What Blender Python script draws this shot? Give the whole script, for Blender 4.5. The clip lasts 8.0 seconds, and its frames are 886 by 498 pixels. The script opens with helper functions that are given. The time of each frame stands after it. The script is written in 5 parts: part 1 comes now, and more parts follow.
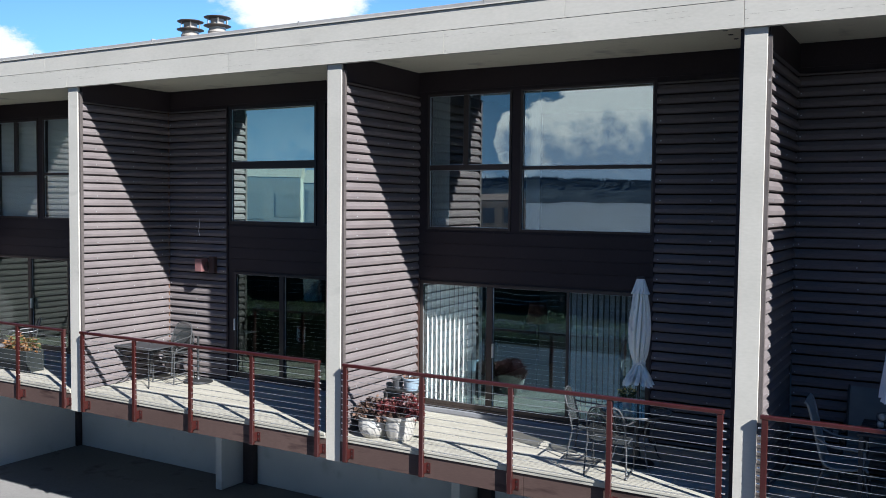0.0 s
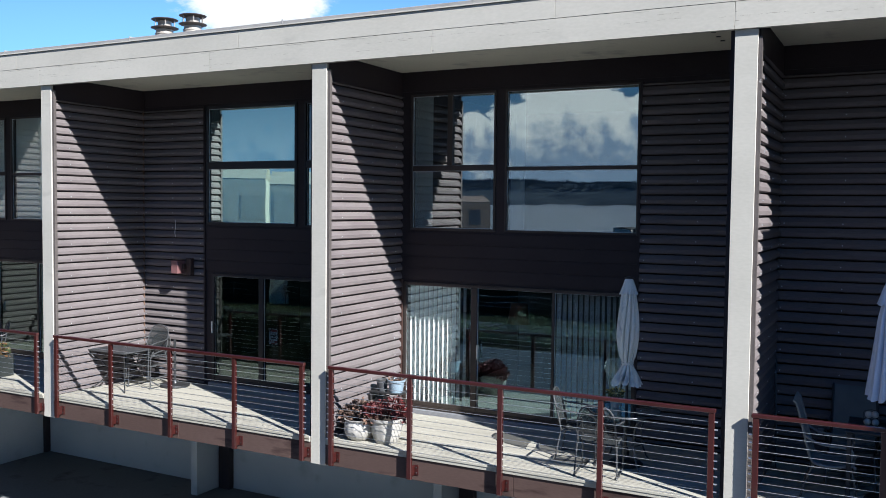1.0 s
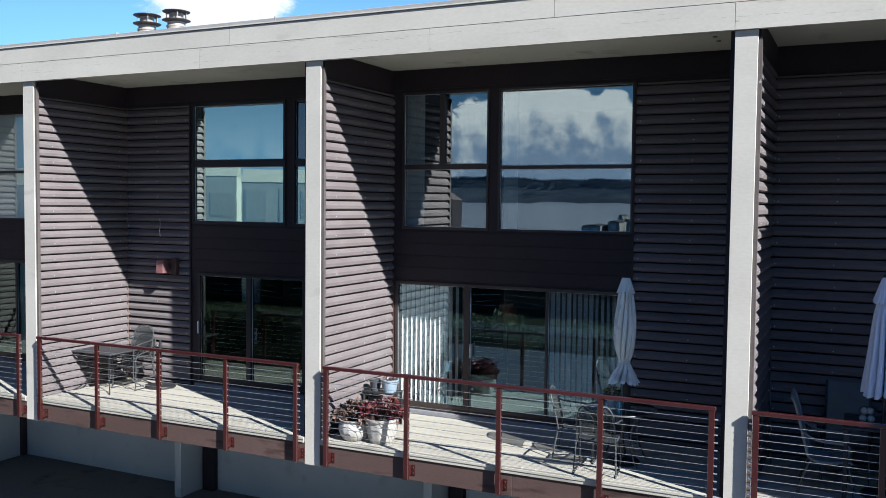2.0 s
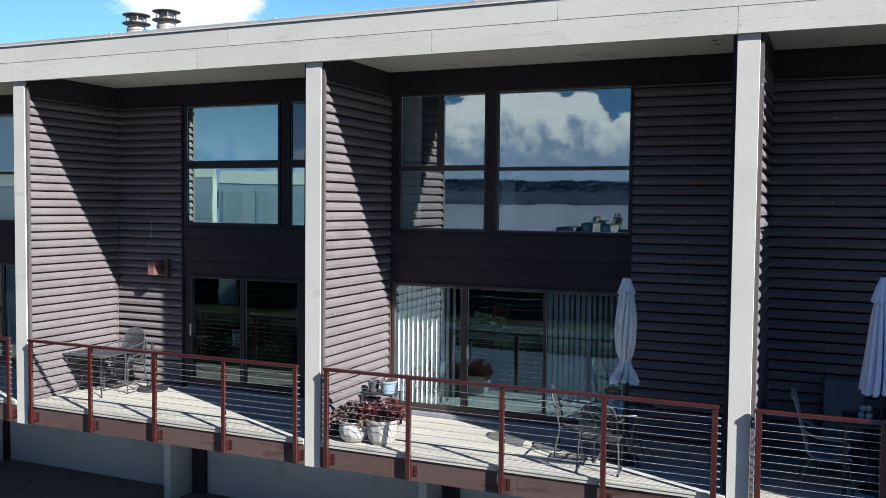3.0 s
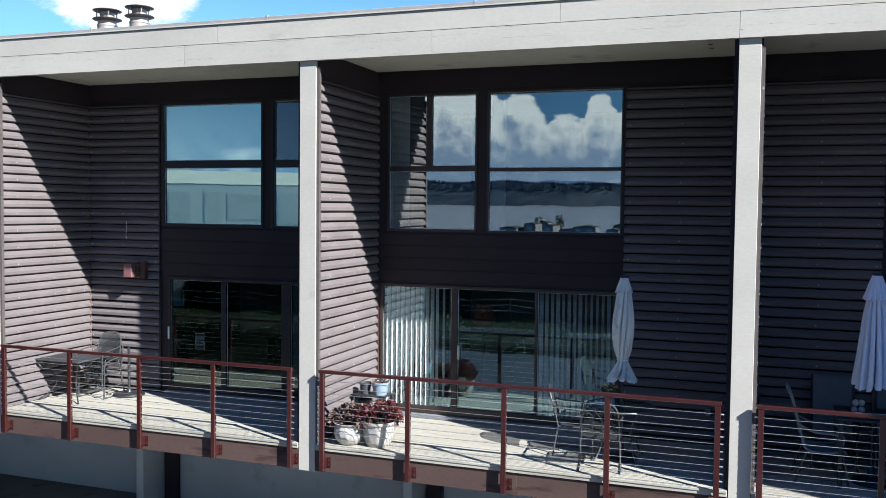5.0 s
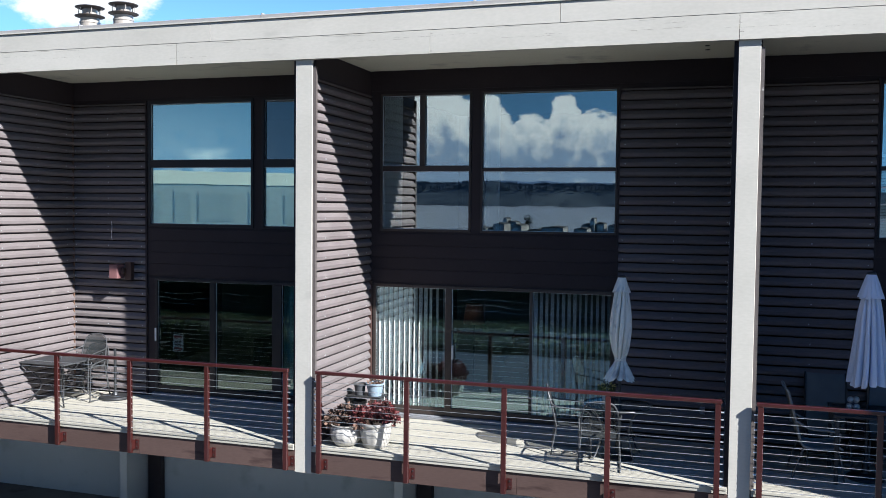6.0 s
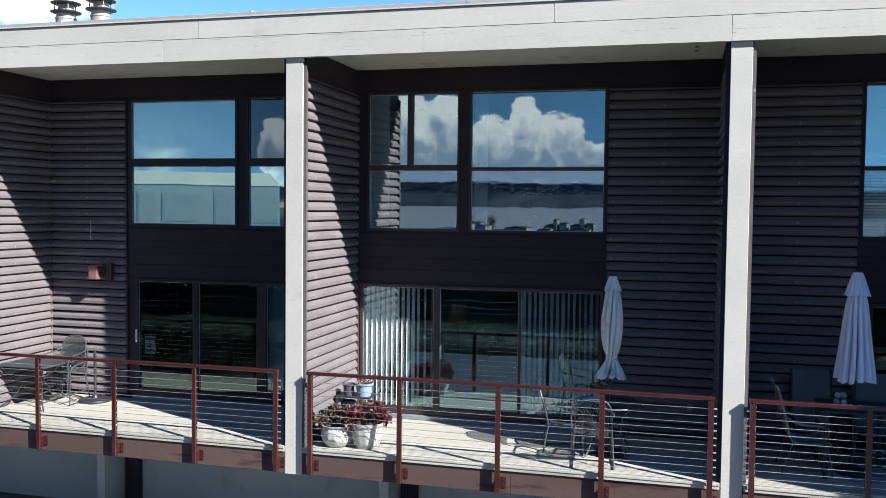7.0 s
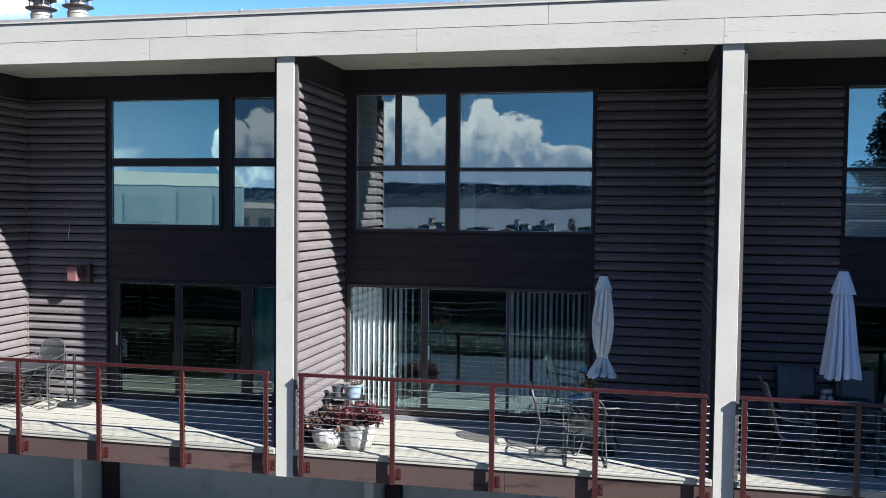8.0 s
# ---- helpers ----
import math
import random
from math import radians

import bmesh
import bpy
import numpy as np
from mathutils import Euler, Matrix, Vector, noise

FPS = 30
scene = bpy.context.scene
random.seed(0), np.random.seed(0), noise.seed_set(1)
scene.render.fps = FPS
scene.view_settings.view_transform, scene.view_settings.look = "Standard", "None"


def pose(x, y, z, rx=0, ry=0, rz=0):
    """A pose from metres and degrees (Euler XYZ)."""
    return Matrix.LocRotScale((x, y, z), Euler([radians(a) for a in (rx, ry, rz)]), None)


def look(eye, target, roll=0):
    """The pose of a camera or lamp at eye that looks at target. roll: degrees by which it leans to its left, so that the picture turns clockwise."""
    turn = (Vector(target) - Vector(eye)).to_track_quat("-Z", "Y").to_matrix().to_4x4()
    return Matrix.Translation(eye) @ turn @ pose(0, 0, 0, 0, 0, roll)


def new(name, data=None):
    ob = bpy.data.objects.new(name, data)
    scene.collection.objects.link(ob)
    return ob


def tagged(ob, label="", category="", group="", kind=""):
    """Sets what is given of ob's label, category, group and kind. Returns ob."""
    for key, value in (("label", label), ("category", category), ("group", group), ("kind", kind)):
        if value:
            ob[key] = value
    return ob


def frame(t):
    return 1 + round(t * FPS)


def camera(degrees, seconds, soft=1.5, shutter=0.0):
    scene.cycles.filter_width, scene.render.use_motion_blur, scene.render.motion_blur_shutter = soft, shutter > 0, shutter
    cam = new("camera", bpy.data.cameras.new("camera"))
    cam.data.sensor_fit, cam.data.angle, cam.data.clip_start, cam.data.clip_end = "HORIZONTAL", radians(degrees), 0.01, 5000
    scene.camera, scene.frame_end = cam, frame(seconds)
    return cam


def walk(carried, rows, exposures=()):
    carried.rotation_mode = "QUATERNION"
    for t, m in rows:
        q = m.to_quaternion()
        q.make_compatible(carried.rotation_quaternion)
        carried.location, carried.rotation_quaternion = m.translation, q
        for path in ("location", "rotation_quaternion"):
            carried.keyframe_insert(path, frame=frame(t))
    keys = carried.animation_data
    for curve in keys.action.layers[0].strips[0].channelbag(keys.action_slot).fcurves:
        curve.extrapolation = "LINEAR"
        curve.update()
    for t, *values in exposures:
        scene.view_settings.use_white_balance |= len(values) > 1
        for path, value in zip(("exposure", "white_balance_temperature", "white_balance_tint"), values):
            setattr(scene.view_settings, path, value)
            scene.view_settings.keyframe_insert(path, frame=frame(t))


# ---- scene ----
import functools

cam = camera(53.1, 8.0, soft=0.4)
PATH = [
    (0, (7.904, -10.207, 3.381), (6.898, -8.482, 3.281), 0.6),
    (0.5, (7.743, -10.265, 3.363), (6.774, -8.518, 3.266), 0.6),
    (1, (7.565, -10.323, 3.36), (6.634, -8.555, 3.265), 0.6),
    (1.5, (7.375, -10.381, 3.377), (6.479, -8.596, 3.278), 0.6),
    (3, (6.847, -10.667, 3.364), (6.04, -8.84, 3.269), 0.6),
    (3.5, (6.666, -10.756, 3.376), (5.888, -8.916, 3.28), 0.6),
    (4, (6.465, -10.84, 3.361), (5.721, -8.986, 3.267), 0.6),
    (4.5, (6.278, -10.902, 3.356), (5.567, -9.034, 3.263), 0.6),
    (6, (5.662, -11.07, 3.347), (5.058, -9.166, 3.256), 0.6),
    (6.5, (5.456, -11.13, 3.334), (4.892, -9.213, 3.244), 0.6),
    (7, (5.25, -11.178, 3.326), (4.731, -9.249, 3.237), 0.6),
    (7.5, (5.032, -11.246, 3.333), (4.561, -9.304, 3.243), 0.6),
    (8, (4.812, -11.29, 3.313), (4.383, -9.338, 3.227), 0.6),
]
EXPOSURE = [(0.0, 1.28, 5400, 10), (4.0, 1.40, 5400, 10), (8.0, 1.52, 5400, 10)]
walk(cam, [(t, look(eye, target, roll)) for t, eye, target, roll in PATH], EXPOSURE)
# ---------------------------------------------------------------- light
SUN = Vector((2.14, -1.0, 1.715)).normalized()
world = bpy.data.worlds.new("sky")
scene.world = world
world.use_nodes = True
wn, wl = world.node_tree.nodes, world.node_tree.links
wn.clear()


def wnode(kind, **kw):
    n = wn.new(kind)
    for k, v in kw.items():
        n.inputs[k].default_value = v
    return n


w_out = wn.new("ShaderNodeOutputWorld")
w_sky = wn.new("ShaderNodeTexSky")
w_sky.sky_type, w_sky.sun_disc = "NISHITA", False
w_sky.sun_elevation, w_sky.sun_rotation = math.asin(SUN.z), math.atan2(SUN.x, SUN.y)
w_sky.air_density, w_sky.dust_density, w_sky.ozone_density = 1.0, 0.2, 3.0
w_bg = wnode("ShaderNodeBackground", Strength=0.05)
w_cloud = wnode("ShaderNodeBackground", Strength=0.225)
w_mix = wn.new("ShaderNodeMixShader")
w_co = wn.new("ShaderNodeTexCoord")


def cloud_bank(centre, spread, turn, rag, edge, seed):
    """A cumulus bank: how much cloud there is in a direction, 0 to 1."""
    m = wn.new("ShaderNodeMapping")
    m.vector_type = "TEXTURE"
    m.inputs["Location"].default_value = Vector(centre).normalized()
    m.inputs["Rotation"].default_value = (0, 0, radians(turn))
    m.inputs["Scale"].default_value = spread
    wl.new(w_co.outputs["Generated"], m.inputs["Vector"])
    ln = wn.new("ShaderNodeVectorMath")
    ln.operation = "LENGTH"
    wl.new(m.outputs["Vector"], ln.inputs[0])
    nz = wnode("ShaderNodeTexNoise", Scale=20.0, Detail=12.0, Roughness=0.68)
    mv = wn.new("ShaderNodeMapping")
    mv.inputs["Location"].default_value = (seed, seed * 0.7, 0)
    mv.inputs["Scale"].default_value = (1, 1, 1.9)
    wl.new(w_co.outputs["Generated"], mv.inputs["Vector"])
    wl.new(mv.outputs["Vector"], nz.inputs["Vector"])
    a = wn.new("ShaderNodeMath")
    a.operation = "MULTIPLY_ADD"
    wl.new(nz.outputs[0], a.inputs[0])
    a.inputs[1].default_value = rag
    a.inputs[2].default_value = 1.0 - 0.5 * rag
    s = wn.new("ShaderNodeMath")
    s.operation = "SUBTRACT"
    wl.new(a.outputs[0], s.inputs[0])
    wl.new(ln.outputs["Value"], s.inputs[1])
    r = wn.new("ShaderNodeMapRange")
    r.interpolation_type = "SMOOTHSTEP"
    r.inputs["From Min"].default_value = 0.0
    r.inputs["From Max"].default_value = edge
    wl.new(s.outputs[0], r.inputs["Value"])
    return r.outputs["Result"], s.outputs[0]


banks = [
    cloud_bank((-0.355, -1.0, 0.035), (0.105, 0.5, 0.105), 0, 0.9, 0.06, 2.0),
    cloud_bank((-0.478, -1.0, 0.070), (0.022, 0.4, 0.038), 0, 0.9, 0.12, 7.1),
    cloud_bank((-0.268, -1.0, 0.055), (0.036, 0.4, 0.072), 0, 0.9, 0.09, 3.7),
    cloud_bank((-0.215, -1.0, 0.040), (0.045, 0.4, 0.056), 0, 1.0, 0.10, 5.5),
    cloud_bank((-0.174, -1.0, 0.055), (0.022, 0.4, 0.064), 0, 0.9, 0.08, 6.3),
    cloud_bank((-0.136, -1.0, 0.045), (0.046, 0.4, 0.056), 0, 1.0, 0.08, 4.1),
    cloud_bank((-0.080, -1.0, 0.035), (0.060, 0.4, 0.034), 0, 1.0, 0.08, 1.9),
    cloud_bank((-0.635, -1.0, 0.055), (0.035, 0.3, 0.030), 0, 1.3, 1.4, 5.1),
    cloud_bank((-0.32, -1.0, 0.0), (0.42, 0.5, 0.05), 0, 0.5, 0.9, 9.3),
    cloud_bank((-0.78, -1.0, 0.02), (0.30, 0.6, 0.17), 0, 0.08, 2.6, 1.3),
    cloud_bank((0.62, -1.0, 0.02), (0.3, 0.5, 0.06), 0, 1.8, 0.2, 7.7),
    cloud_bank((-0.63, 0.747, 0.225), (0.085, 0.10, 0.05), 0, 1.0, 0.3, 3.4),
    cloud_bank((-0.845, 0.53, 0.14), (0.06, 0.07, 0.035), 0, 1.3, 0.3, 8.2),
]


def most(a, b):
    n = wn.new("ShaderNodeMath")
    n.operation = "MAXIMUM"
    wl.new(a, n.inputs[0])
    wl.new(b, n.inputs[1])
    return n.outputs[0]


w_sum = functools.reduce(most, [mask for mask, depth in banks])
w_depth = functools.reduce(most, [depth for mask, depth in banks[:7]])
w_ramp = wn.new("ShaderNodeValToRGB")
w_ramp.color_ramp.elements[0].position, w_ramp.color_ramp.elements[0].color = 0.20, (0.56, 0.70, 0.86, 1)
w_ramp.color_ramp.elements[1].position, w_ramp.color_ramp.elements[1].color = 0.86, (1.86, 1.76, 1.52, 1)
# pale haze low over the horizon
w_sep = wn.new("ShaderNodeSeparateXYZ")
wl.new(w_co.outputs["Generated"], w_sep.inputs[0])
# clouds: billows, greyer towards their flat bases
w_bil = wnode("ShaderNodeTexNoise", Scale=46.0, Detail=9.0, Roughness=0.62)
wl.new(w_co.outputs["Generated"], w_bil.inputs["Vector"])
w_top = wn.new("ShaderNodeMath")
w_top.operation = "MULTIPLY_ADD"
wl.new(w_sep.outputs["Z"], w_top.inputs[0])
w_top.inputs[1].default_value = 10.0
w_sunward = wn.new("ShaderNodeMapping")
w_sunward.inputs["Location"].default_value = SUN * 0.013
wl.new(w_co.outputs["Generated"], w_sunward.inputs["Vector"])
w_bil2 = wnode("ShaderNodeTexNoise", Scale=46.0, Detail=9.0, Roughness=0.62)
wl.new(w_sunward.outputs[0], w_bil2.inputs["Vector"])
w_lit = wn.new("ShaderNodeMath")
w_lit.operation = "MULTIPLY_ADD"
wl.new(w_bil2.outputs[0], w_lit.inputs[0])
w_lit.inputs[1].default_value = -1.45
w_lit.inputs[2].default_value = 0.06
w_soft = wn.new("ShaderNodeMath")
w_soft.operation = "MULTIPLY_ADD"
w_soft.inputs[1].default_value = 1.80
wl.new(w_bil.outputs[0], w_soft.inputs[0])
wl.new(w_lit.outputs[0], w_soft.inputs[2])
wl.new(w_soft.outputs[0], w_top.inputs[2])
w_off = wn.new("ShaderNodeMath")
w_off.operation = "SUBTRACT"
wl.new(w_top.outputs[0], w_off.inputs[0])
w_off.inputs[1].default_value = 0.10
# the rims of the heaps shine, their thick middles are grey
w_thick = wn.new("ShaderNodeMapRange")
w_thick.interpolation_type = "SMOOTHSTEP"
w_thick.inputs["From Min"].default_value, w_thick.inputs["From Max"].default_value = 0.04, 0.62
w_thick.inputs["To Min"].default_value, w_thick.inputs["To Max"].default_value = 0.0, 0.40
wl.new(w_depth, w_thick.inputs["Value"])
w_rim = wn.new("ShaderNodeMath")
w_rim.operation = "SUBTRACT"
wl.new(w_off.outputs[0], w_rim.inputs[0])
wl.new(w_thick.outputs[0], w_rim.inputs[1])
wl.new(w_rim.outputs[0], w_ramp.inputs[0])
w_low = wn.new("ShaderNodeMapRange")
w_low.inputs["From Min"].default_value, w_low.inputs["From Max"].default_value = 0.0, 0.24
w_low.inputs["To Min"].default_value, w_low.inputs["To Max"].default_value = 0.9, 0.0
wl.new(w_sep.outputs["Z"], w_low.inputs["Value"])
w_haze = wn.new("ShaderNodeMix")
w_haze.data_type = "RGBA"
w_side = wn.new("ShaderNodeMapRange")
w_side.inputs["From Min"].default_value, w_side.inputs["From Max"].default_value = -0.30, 0.20
w_side.inputs["To Min"].default_value, w_side.inputs["To Max"].default_value = 1.0, 2.1
wl.new(w_sep.outputs["X"], w_side.inputs["Value"])
w_glow = wn.new("ShaderNodeVectorMath")
w_glow.operation = "SCALE"
w_glow.inputs[0].default_value = (4.0, 10.0, 17.0)
wl.new(w_side.outputs[0], w_glow.inputs["Scale"])
wl.new(w_glow.outputs[0], w_haze.inputs["B"])
wl.new(w_low.outputs[0], w_haze.inputs["Factor"])
# the sky is clearer and brighter inland, over the roof, and a deeper blue overhead
w_in = wn.new("ShaderNodeMapRange")
w_in.inputs["From Min"].default_value, w_in.inputs["From Max"].default_value = -0.3, 0.7
w_in.inputs["To Min"].default_value, w_in.inputs["To Max"].default_value = 0.21, 0.90
wl.new(w_sep.outputs["Y"], w_in.inputs["Value"])
w_gain = wn.new("ShaderNodeVectorMath")
w_gain.operation = "SCALE"
wl.new(w_haze.outputs["Result"], w_gain.inputs[0])
wl.new(w_in.outputs[0], w_gain.inputs["Scale"])
wl.new(w_sky.outputs[0], w_haze.inputs["A"])
w_up = wn.new("ShaderNodeMapRange")
w_up.interpolation_type = "SMOOTHSTEP"
w_up.inputs["From Min"].default_value, w_up.inputs["From Max"].default_value = 0.10, 0.75
wl.new(w_sep.outputs["Z"], w_up.inputs["Value"])
w_deep = wn.new("ShaderNodeMix")
w_deep.data_type, w_deep.blend_type = "RGBA", "MULTIPLY"
w_deep.inputs["B"].default_value = (1.4, 2.8, 4.3, 1)
wl.new(w_up.outputs[0], w_deep.inputs["Factor"])
wl.new(w_gain.outputs[0], w_deep.inputs["A"])
wl.new(w_deep.outputs["Result"], w_bg.inputs["Color"])
# clouds inland face the sun, those over the lake are lit from behind
w_face = wn.new("ShaderNodeMapRange")
w_face.inputs["From Min"].default_value, w_face.inputs["From Max"].default_value = -0.5, 0.7
w_face.inputs["To Min"].default_value, w_face.inputs["To Max"].default_value = 1.0, 1.12
wl.new(w_sep.outputs["Y"], w_face.inputs["Value"])
w_bright = wn.new("ShaderNodeVectorMath")
w_bright.operation = "SCALE"
wl.new(w_ramp.outputs[0], w_bright.inputs[0])
wl.new(w_face.outputs[0], w_bright.inputs["Scale"])
wl.new(w_bright.outputs[0], w_cloud.inputs["Color"])
wl.new(w_sum, w_mix.inputs[0])
wl.new(w_bg.outputs[0], w_mix.inputs[1])
wl.new(w_cloud.outputs[0], w_mix.inputs[2])
wl.new(w_mix.outputs[0], w_out.inputs["Surface"])

sun = new("sun", bpy.data.lights.new("sun", "SUN"))
sun.data.energy, sun.data.angle, sun.data.color = 5.0, radians(0.53), (1.0, 0.88, 0.74)
sun.matrix_world = look(SUN * 60, (0, 0, 0))

# ---------------------------------------------------------------- materials


def ramp(nt, a, b, lo=0.0, hi=1.0):
    r = nt.nodes.new("ShaderNodeValToRGB")
    r.color_ramp.elements[0].position, r.color_ramp.elements[1].position = lo, hi
    r.color_ramp.elements[0].color, r.color_ramp.elements[1].color = (*a, 1), (*b, 1)
    return r


def surface(name, a, b, rough=0.6, metal=0.0, scale=2.0, stretch=(1, 1, 1), grain=60.0, bump=0.1, dist=0.002,
            stain=None, stain_at=(0.58, 0.72), piece=0.0, island=0.0, spec=0.5, rough_var=0.12):
    """Two-scale surface: broad drift between a and b, fine grain and relief, stains of a third colour, and a spread from piece to piece."""
    m = bpy.data.materials.new(name)
    m.use_nodes = True
    nt = m.node_tree
    bsdf = nt.nodes["Principled BSDF"]
    mp = nt.nodes.new("ShaderNodeMapping")
    mp.inputs["Scale"].default_value = stretch
    geo = nt.nodes.new("ShaderNodeNewGeometry")
    nt.links.new(geo.outputs["Position"], mp.inputs["Vector"])
    big = nt.nodes.new("ShaderNodeTexNoise")
    big.inputs["Scale"].default_value, big.inputs["Detail"].default_value = scale, 6
    fine = nt.nodes.new("ShaderNodeTexNoise")
    fine.inputs["Scale"].default_value, fine.inputs["Detail"].default_value = grain, 4
    for n in (big, fine):
        nt.links.new(mp.outputs[0], n.inputs["Vector"])
    mixn = nt.nodes.new("ShaderNodeMath")
    mixn.operation = "MULTIPLY_ADD"
    nt.links.new(fine.outputs[0], mixn.inputs[0])
    mixn.inputs[1].default_value = 0.45
    sc = nt.nodes.new("ShaderNodeMath")
    sc.operation = "MULTIPLY"
    sc.inputs[1].default_value = 0.6
    nt.links.new(big.outputs[0], sc.inputs[0])
    nt.links.new(sc.outputs[0], mixn.inputs[2])
    r = ramp(nt, a, b, 0.36, 0.68)
    nt.links.new(mixn.outputs[0], r.inputs[0])
    col = r.outputs[0]
    if stain:
        st = nt.nodes.new("ShaderNodeTexNoise")
        st.inputs["Scale"].default_value, st.inputs["Detail"].default_value = scale * 2.3, 8
        nt.links.new(mp.outputs[0], st.inputs["Vector"])
        mr = nt.nodes.new("ShaderNodeMapRange")
        mr.inputs["From Min"].default_value, mr.inputs["From Max"].default_value = stain_at
        nt.links.new(st.outputs[0], mr.inputs["Value"])
        mx = nt.nodes.new("ShaderNodeMix")
        mx.data_type = "RGBA"
        mx.inputs["B"].default_value = (*stain, 1)
        nt.links.new(mr.outputs[0], mx.inputs["Factor"])
        nt.links.new(col, mx.inputs["A"])
        col = mx.outputs["Result"]
    for spread, source in ((piece, "object"), (island, "island")):
        if not spread:
            continue
        if source == "object":
            rnd = nt.nodes.new("ShaderNodeObjectInfo").outputs["Random"]
        else:
            rnd = geo.outputs["Random Per Island"]
        mr = nt.nodes.new("ShaderNodeMapRange")
        mr.inputs["To Min"].default_value, mr.inputs["To Max"].default_value = 1 - spread, 1 + spread
        nt.links.new(rnd, mr.inputs["Value"])
        hs = nt.nodes.new("ShaderNodeHueSaturation")
        nt.links.new(mr.outputs[0], hs.inputs["Value"])
        nt.links.new(col, hs.inputs["Color"])
        col = hs.outputs[0]
    nt.links.new(col, bsdf.inputs["Base Color"])
    rr = nt.nodes.new("ShaderNodeMapRange")
    rr.inputs["To Min"].default_value, rr.inputs["To Max"].default_value = max(0.02, rough - rough_var), min(1, rough + rough_var)
    nt.links.new(big.outputs[0], rr.inputs["Value"])
    nt.links.new(rr.outputs[0], bsdf.inputs["Roughness"])
    bsdf.inputs["Metallic"].default_value = metal
    bsdf.inputs["Specular IOR Level"].default_value = spec
    if bump:
        bp = nt.nodes.new("ShaderNodeBump")
        bp.inputs["Strength"].default_value, bp.inputs["Distance"].default_value = bump, dist
        nt.links.new(mixn.outputs[0], bp.inputs["Height"])
        nt.links.new(bp.outputs[0], bsdf.inputs["Normal"])
    return m


def window_glass(name, gloss, tint, wave, mirror=(0.84, 0.95, 1.0)):
    """Coated double glazing: clear tinted panes with a strong, slightly wavy mirror image."""
    m = bpy.data.materials.new(name)
    m.use_nodes = True
    nt = m.node_tree
    nt.nodes.clear()
    out = nt.nodes.new("ShaderNodeOutputMaterial")
    mix = nt.nodes.new("ShaderNodeMixShader")
    clear = nt.nodes.new("ShaderNodeBsdfTransparent")
    clear.inputs[0].default_value = (*tint, 1)
    gl = nt.nodes.new("ShaderNodeBsdfGlossy")
    gl.inputs["Roughness"].default_value = 0.0
    gl.inputs["Color"].default_value = (*mirror, 1)
    lw = nt.nodes.new("ShaderNodeLayerWeight")
    lw.inputs["Blend"].default_value = 0.5
    fr = nt.nodes.new("ShaderNodeMath")
    fr.operation = "POWER"
    nt.links.new(lw.outputs["Facing"], fr.inputs[0])
    fr.inputs[1].default_value = 5.0
    ad = nt.nodes.new("ShaderNodeMath")
    ad.operation = "MULTIPLY_ADD"
    ad.inputs[1].default_value = 0.96 - gloss
    ad.inputs[2].default_value = 0.04 + gloss
    nt.links.new(fr.outputs[0], ad.inputs[0])
    nt.links.new(ad.outputs[0], mix.inputs[0])
    geo = nt.nodes.new("ShaderNodeNewGeometry")
    mp = nt.nodes.new("ShaderNodeMapping")
    mp.inputs["Scale"].default_value = (1.0, 1.0, 1.6)
    nz = nt.nodes.new("ShaderNodeTexNoise")
    nz.inputs["Scale"].default_value, nz.inputs["Detail"].default_value = 1.7, 1.0
    bp = nt.nodes.new("ShaderNodeBump")
    bp.inputs["Strength"].default_value, bp.inputs["Distance"].default_value = 1.0, wave
    nt.links.new(geo.outputs["Position"], mp.inputs["Vector"])
    nt.links.new(mp.outputs[0], nz.inputs["Vector"])
    nt.links.new(nz.outputs[0], bp.inputs["Height"])
    nt.links.new(bp.outputs[0], gl.inputs["Normal"])
    nt.links.new(clear.outputs[0], mix.inputs[1])
    nt.links.new(gl.outputs[0], mix.inputs[2])
    nt.links.new(mix.outputs[0], out.inputs["Surface"])
    return m


SIDING = surface("siding_paint", (0.1250, 0.1105, 0.1090), (0.1700, 0.1510, 0.1480), 0.55, 0, 1.3, (0.35, 1, 2.2), 38, 0.12, 0.001,
                 stain=(0.205, 0.182, 0.178), stain_at=(0.60, 0.85), spec=0.08)
TRIM = surface("dark_trim_paint", (0.0300, 0.0248, 0.0272), (0.0410, 0.0340, 0.0362), 0.5, 0, 1.5, (1, 1, 1), 50, 0.12, 0.001, piece=0.08, spec=0.12)
TRIM_BROWN = surface("brown_trim_paint", (0.052, 0.028, 0.022), (0.070, 0.039, 0.030), 0.5, 0, 2, (1, 1, 1), 40, 0.15, 0.001, stain=(0.030, 0.018, 0.015))
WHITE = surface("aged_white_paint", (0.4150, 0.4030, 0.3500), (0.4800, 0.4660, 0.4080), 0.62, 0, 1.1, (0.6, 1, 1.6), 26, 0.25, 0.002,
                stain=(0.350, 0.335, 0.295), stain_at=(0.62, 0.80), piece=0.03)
SOFFIT = surface("soffit_paint", (0.5700, 0.5500, 0.4300), (0.6500, 0.6300, 0.5000), 0.8, 0, 0.9, (1, 1, 1), 30, 0.15, 0.002, stain=(0.304, 0.286, 0.250), stain_at=(0.6, 0.8))
COPING = surface("grey_metal_coping", (0.255, 0.250, 0.237), (0.316, 0.310, 0.292), 0.55, 0.0, 1.5, (0.5, 1, 1), 30, 0.1, 0.001)
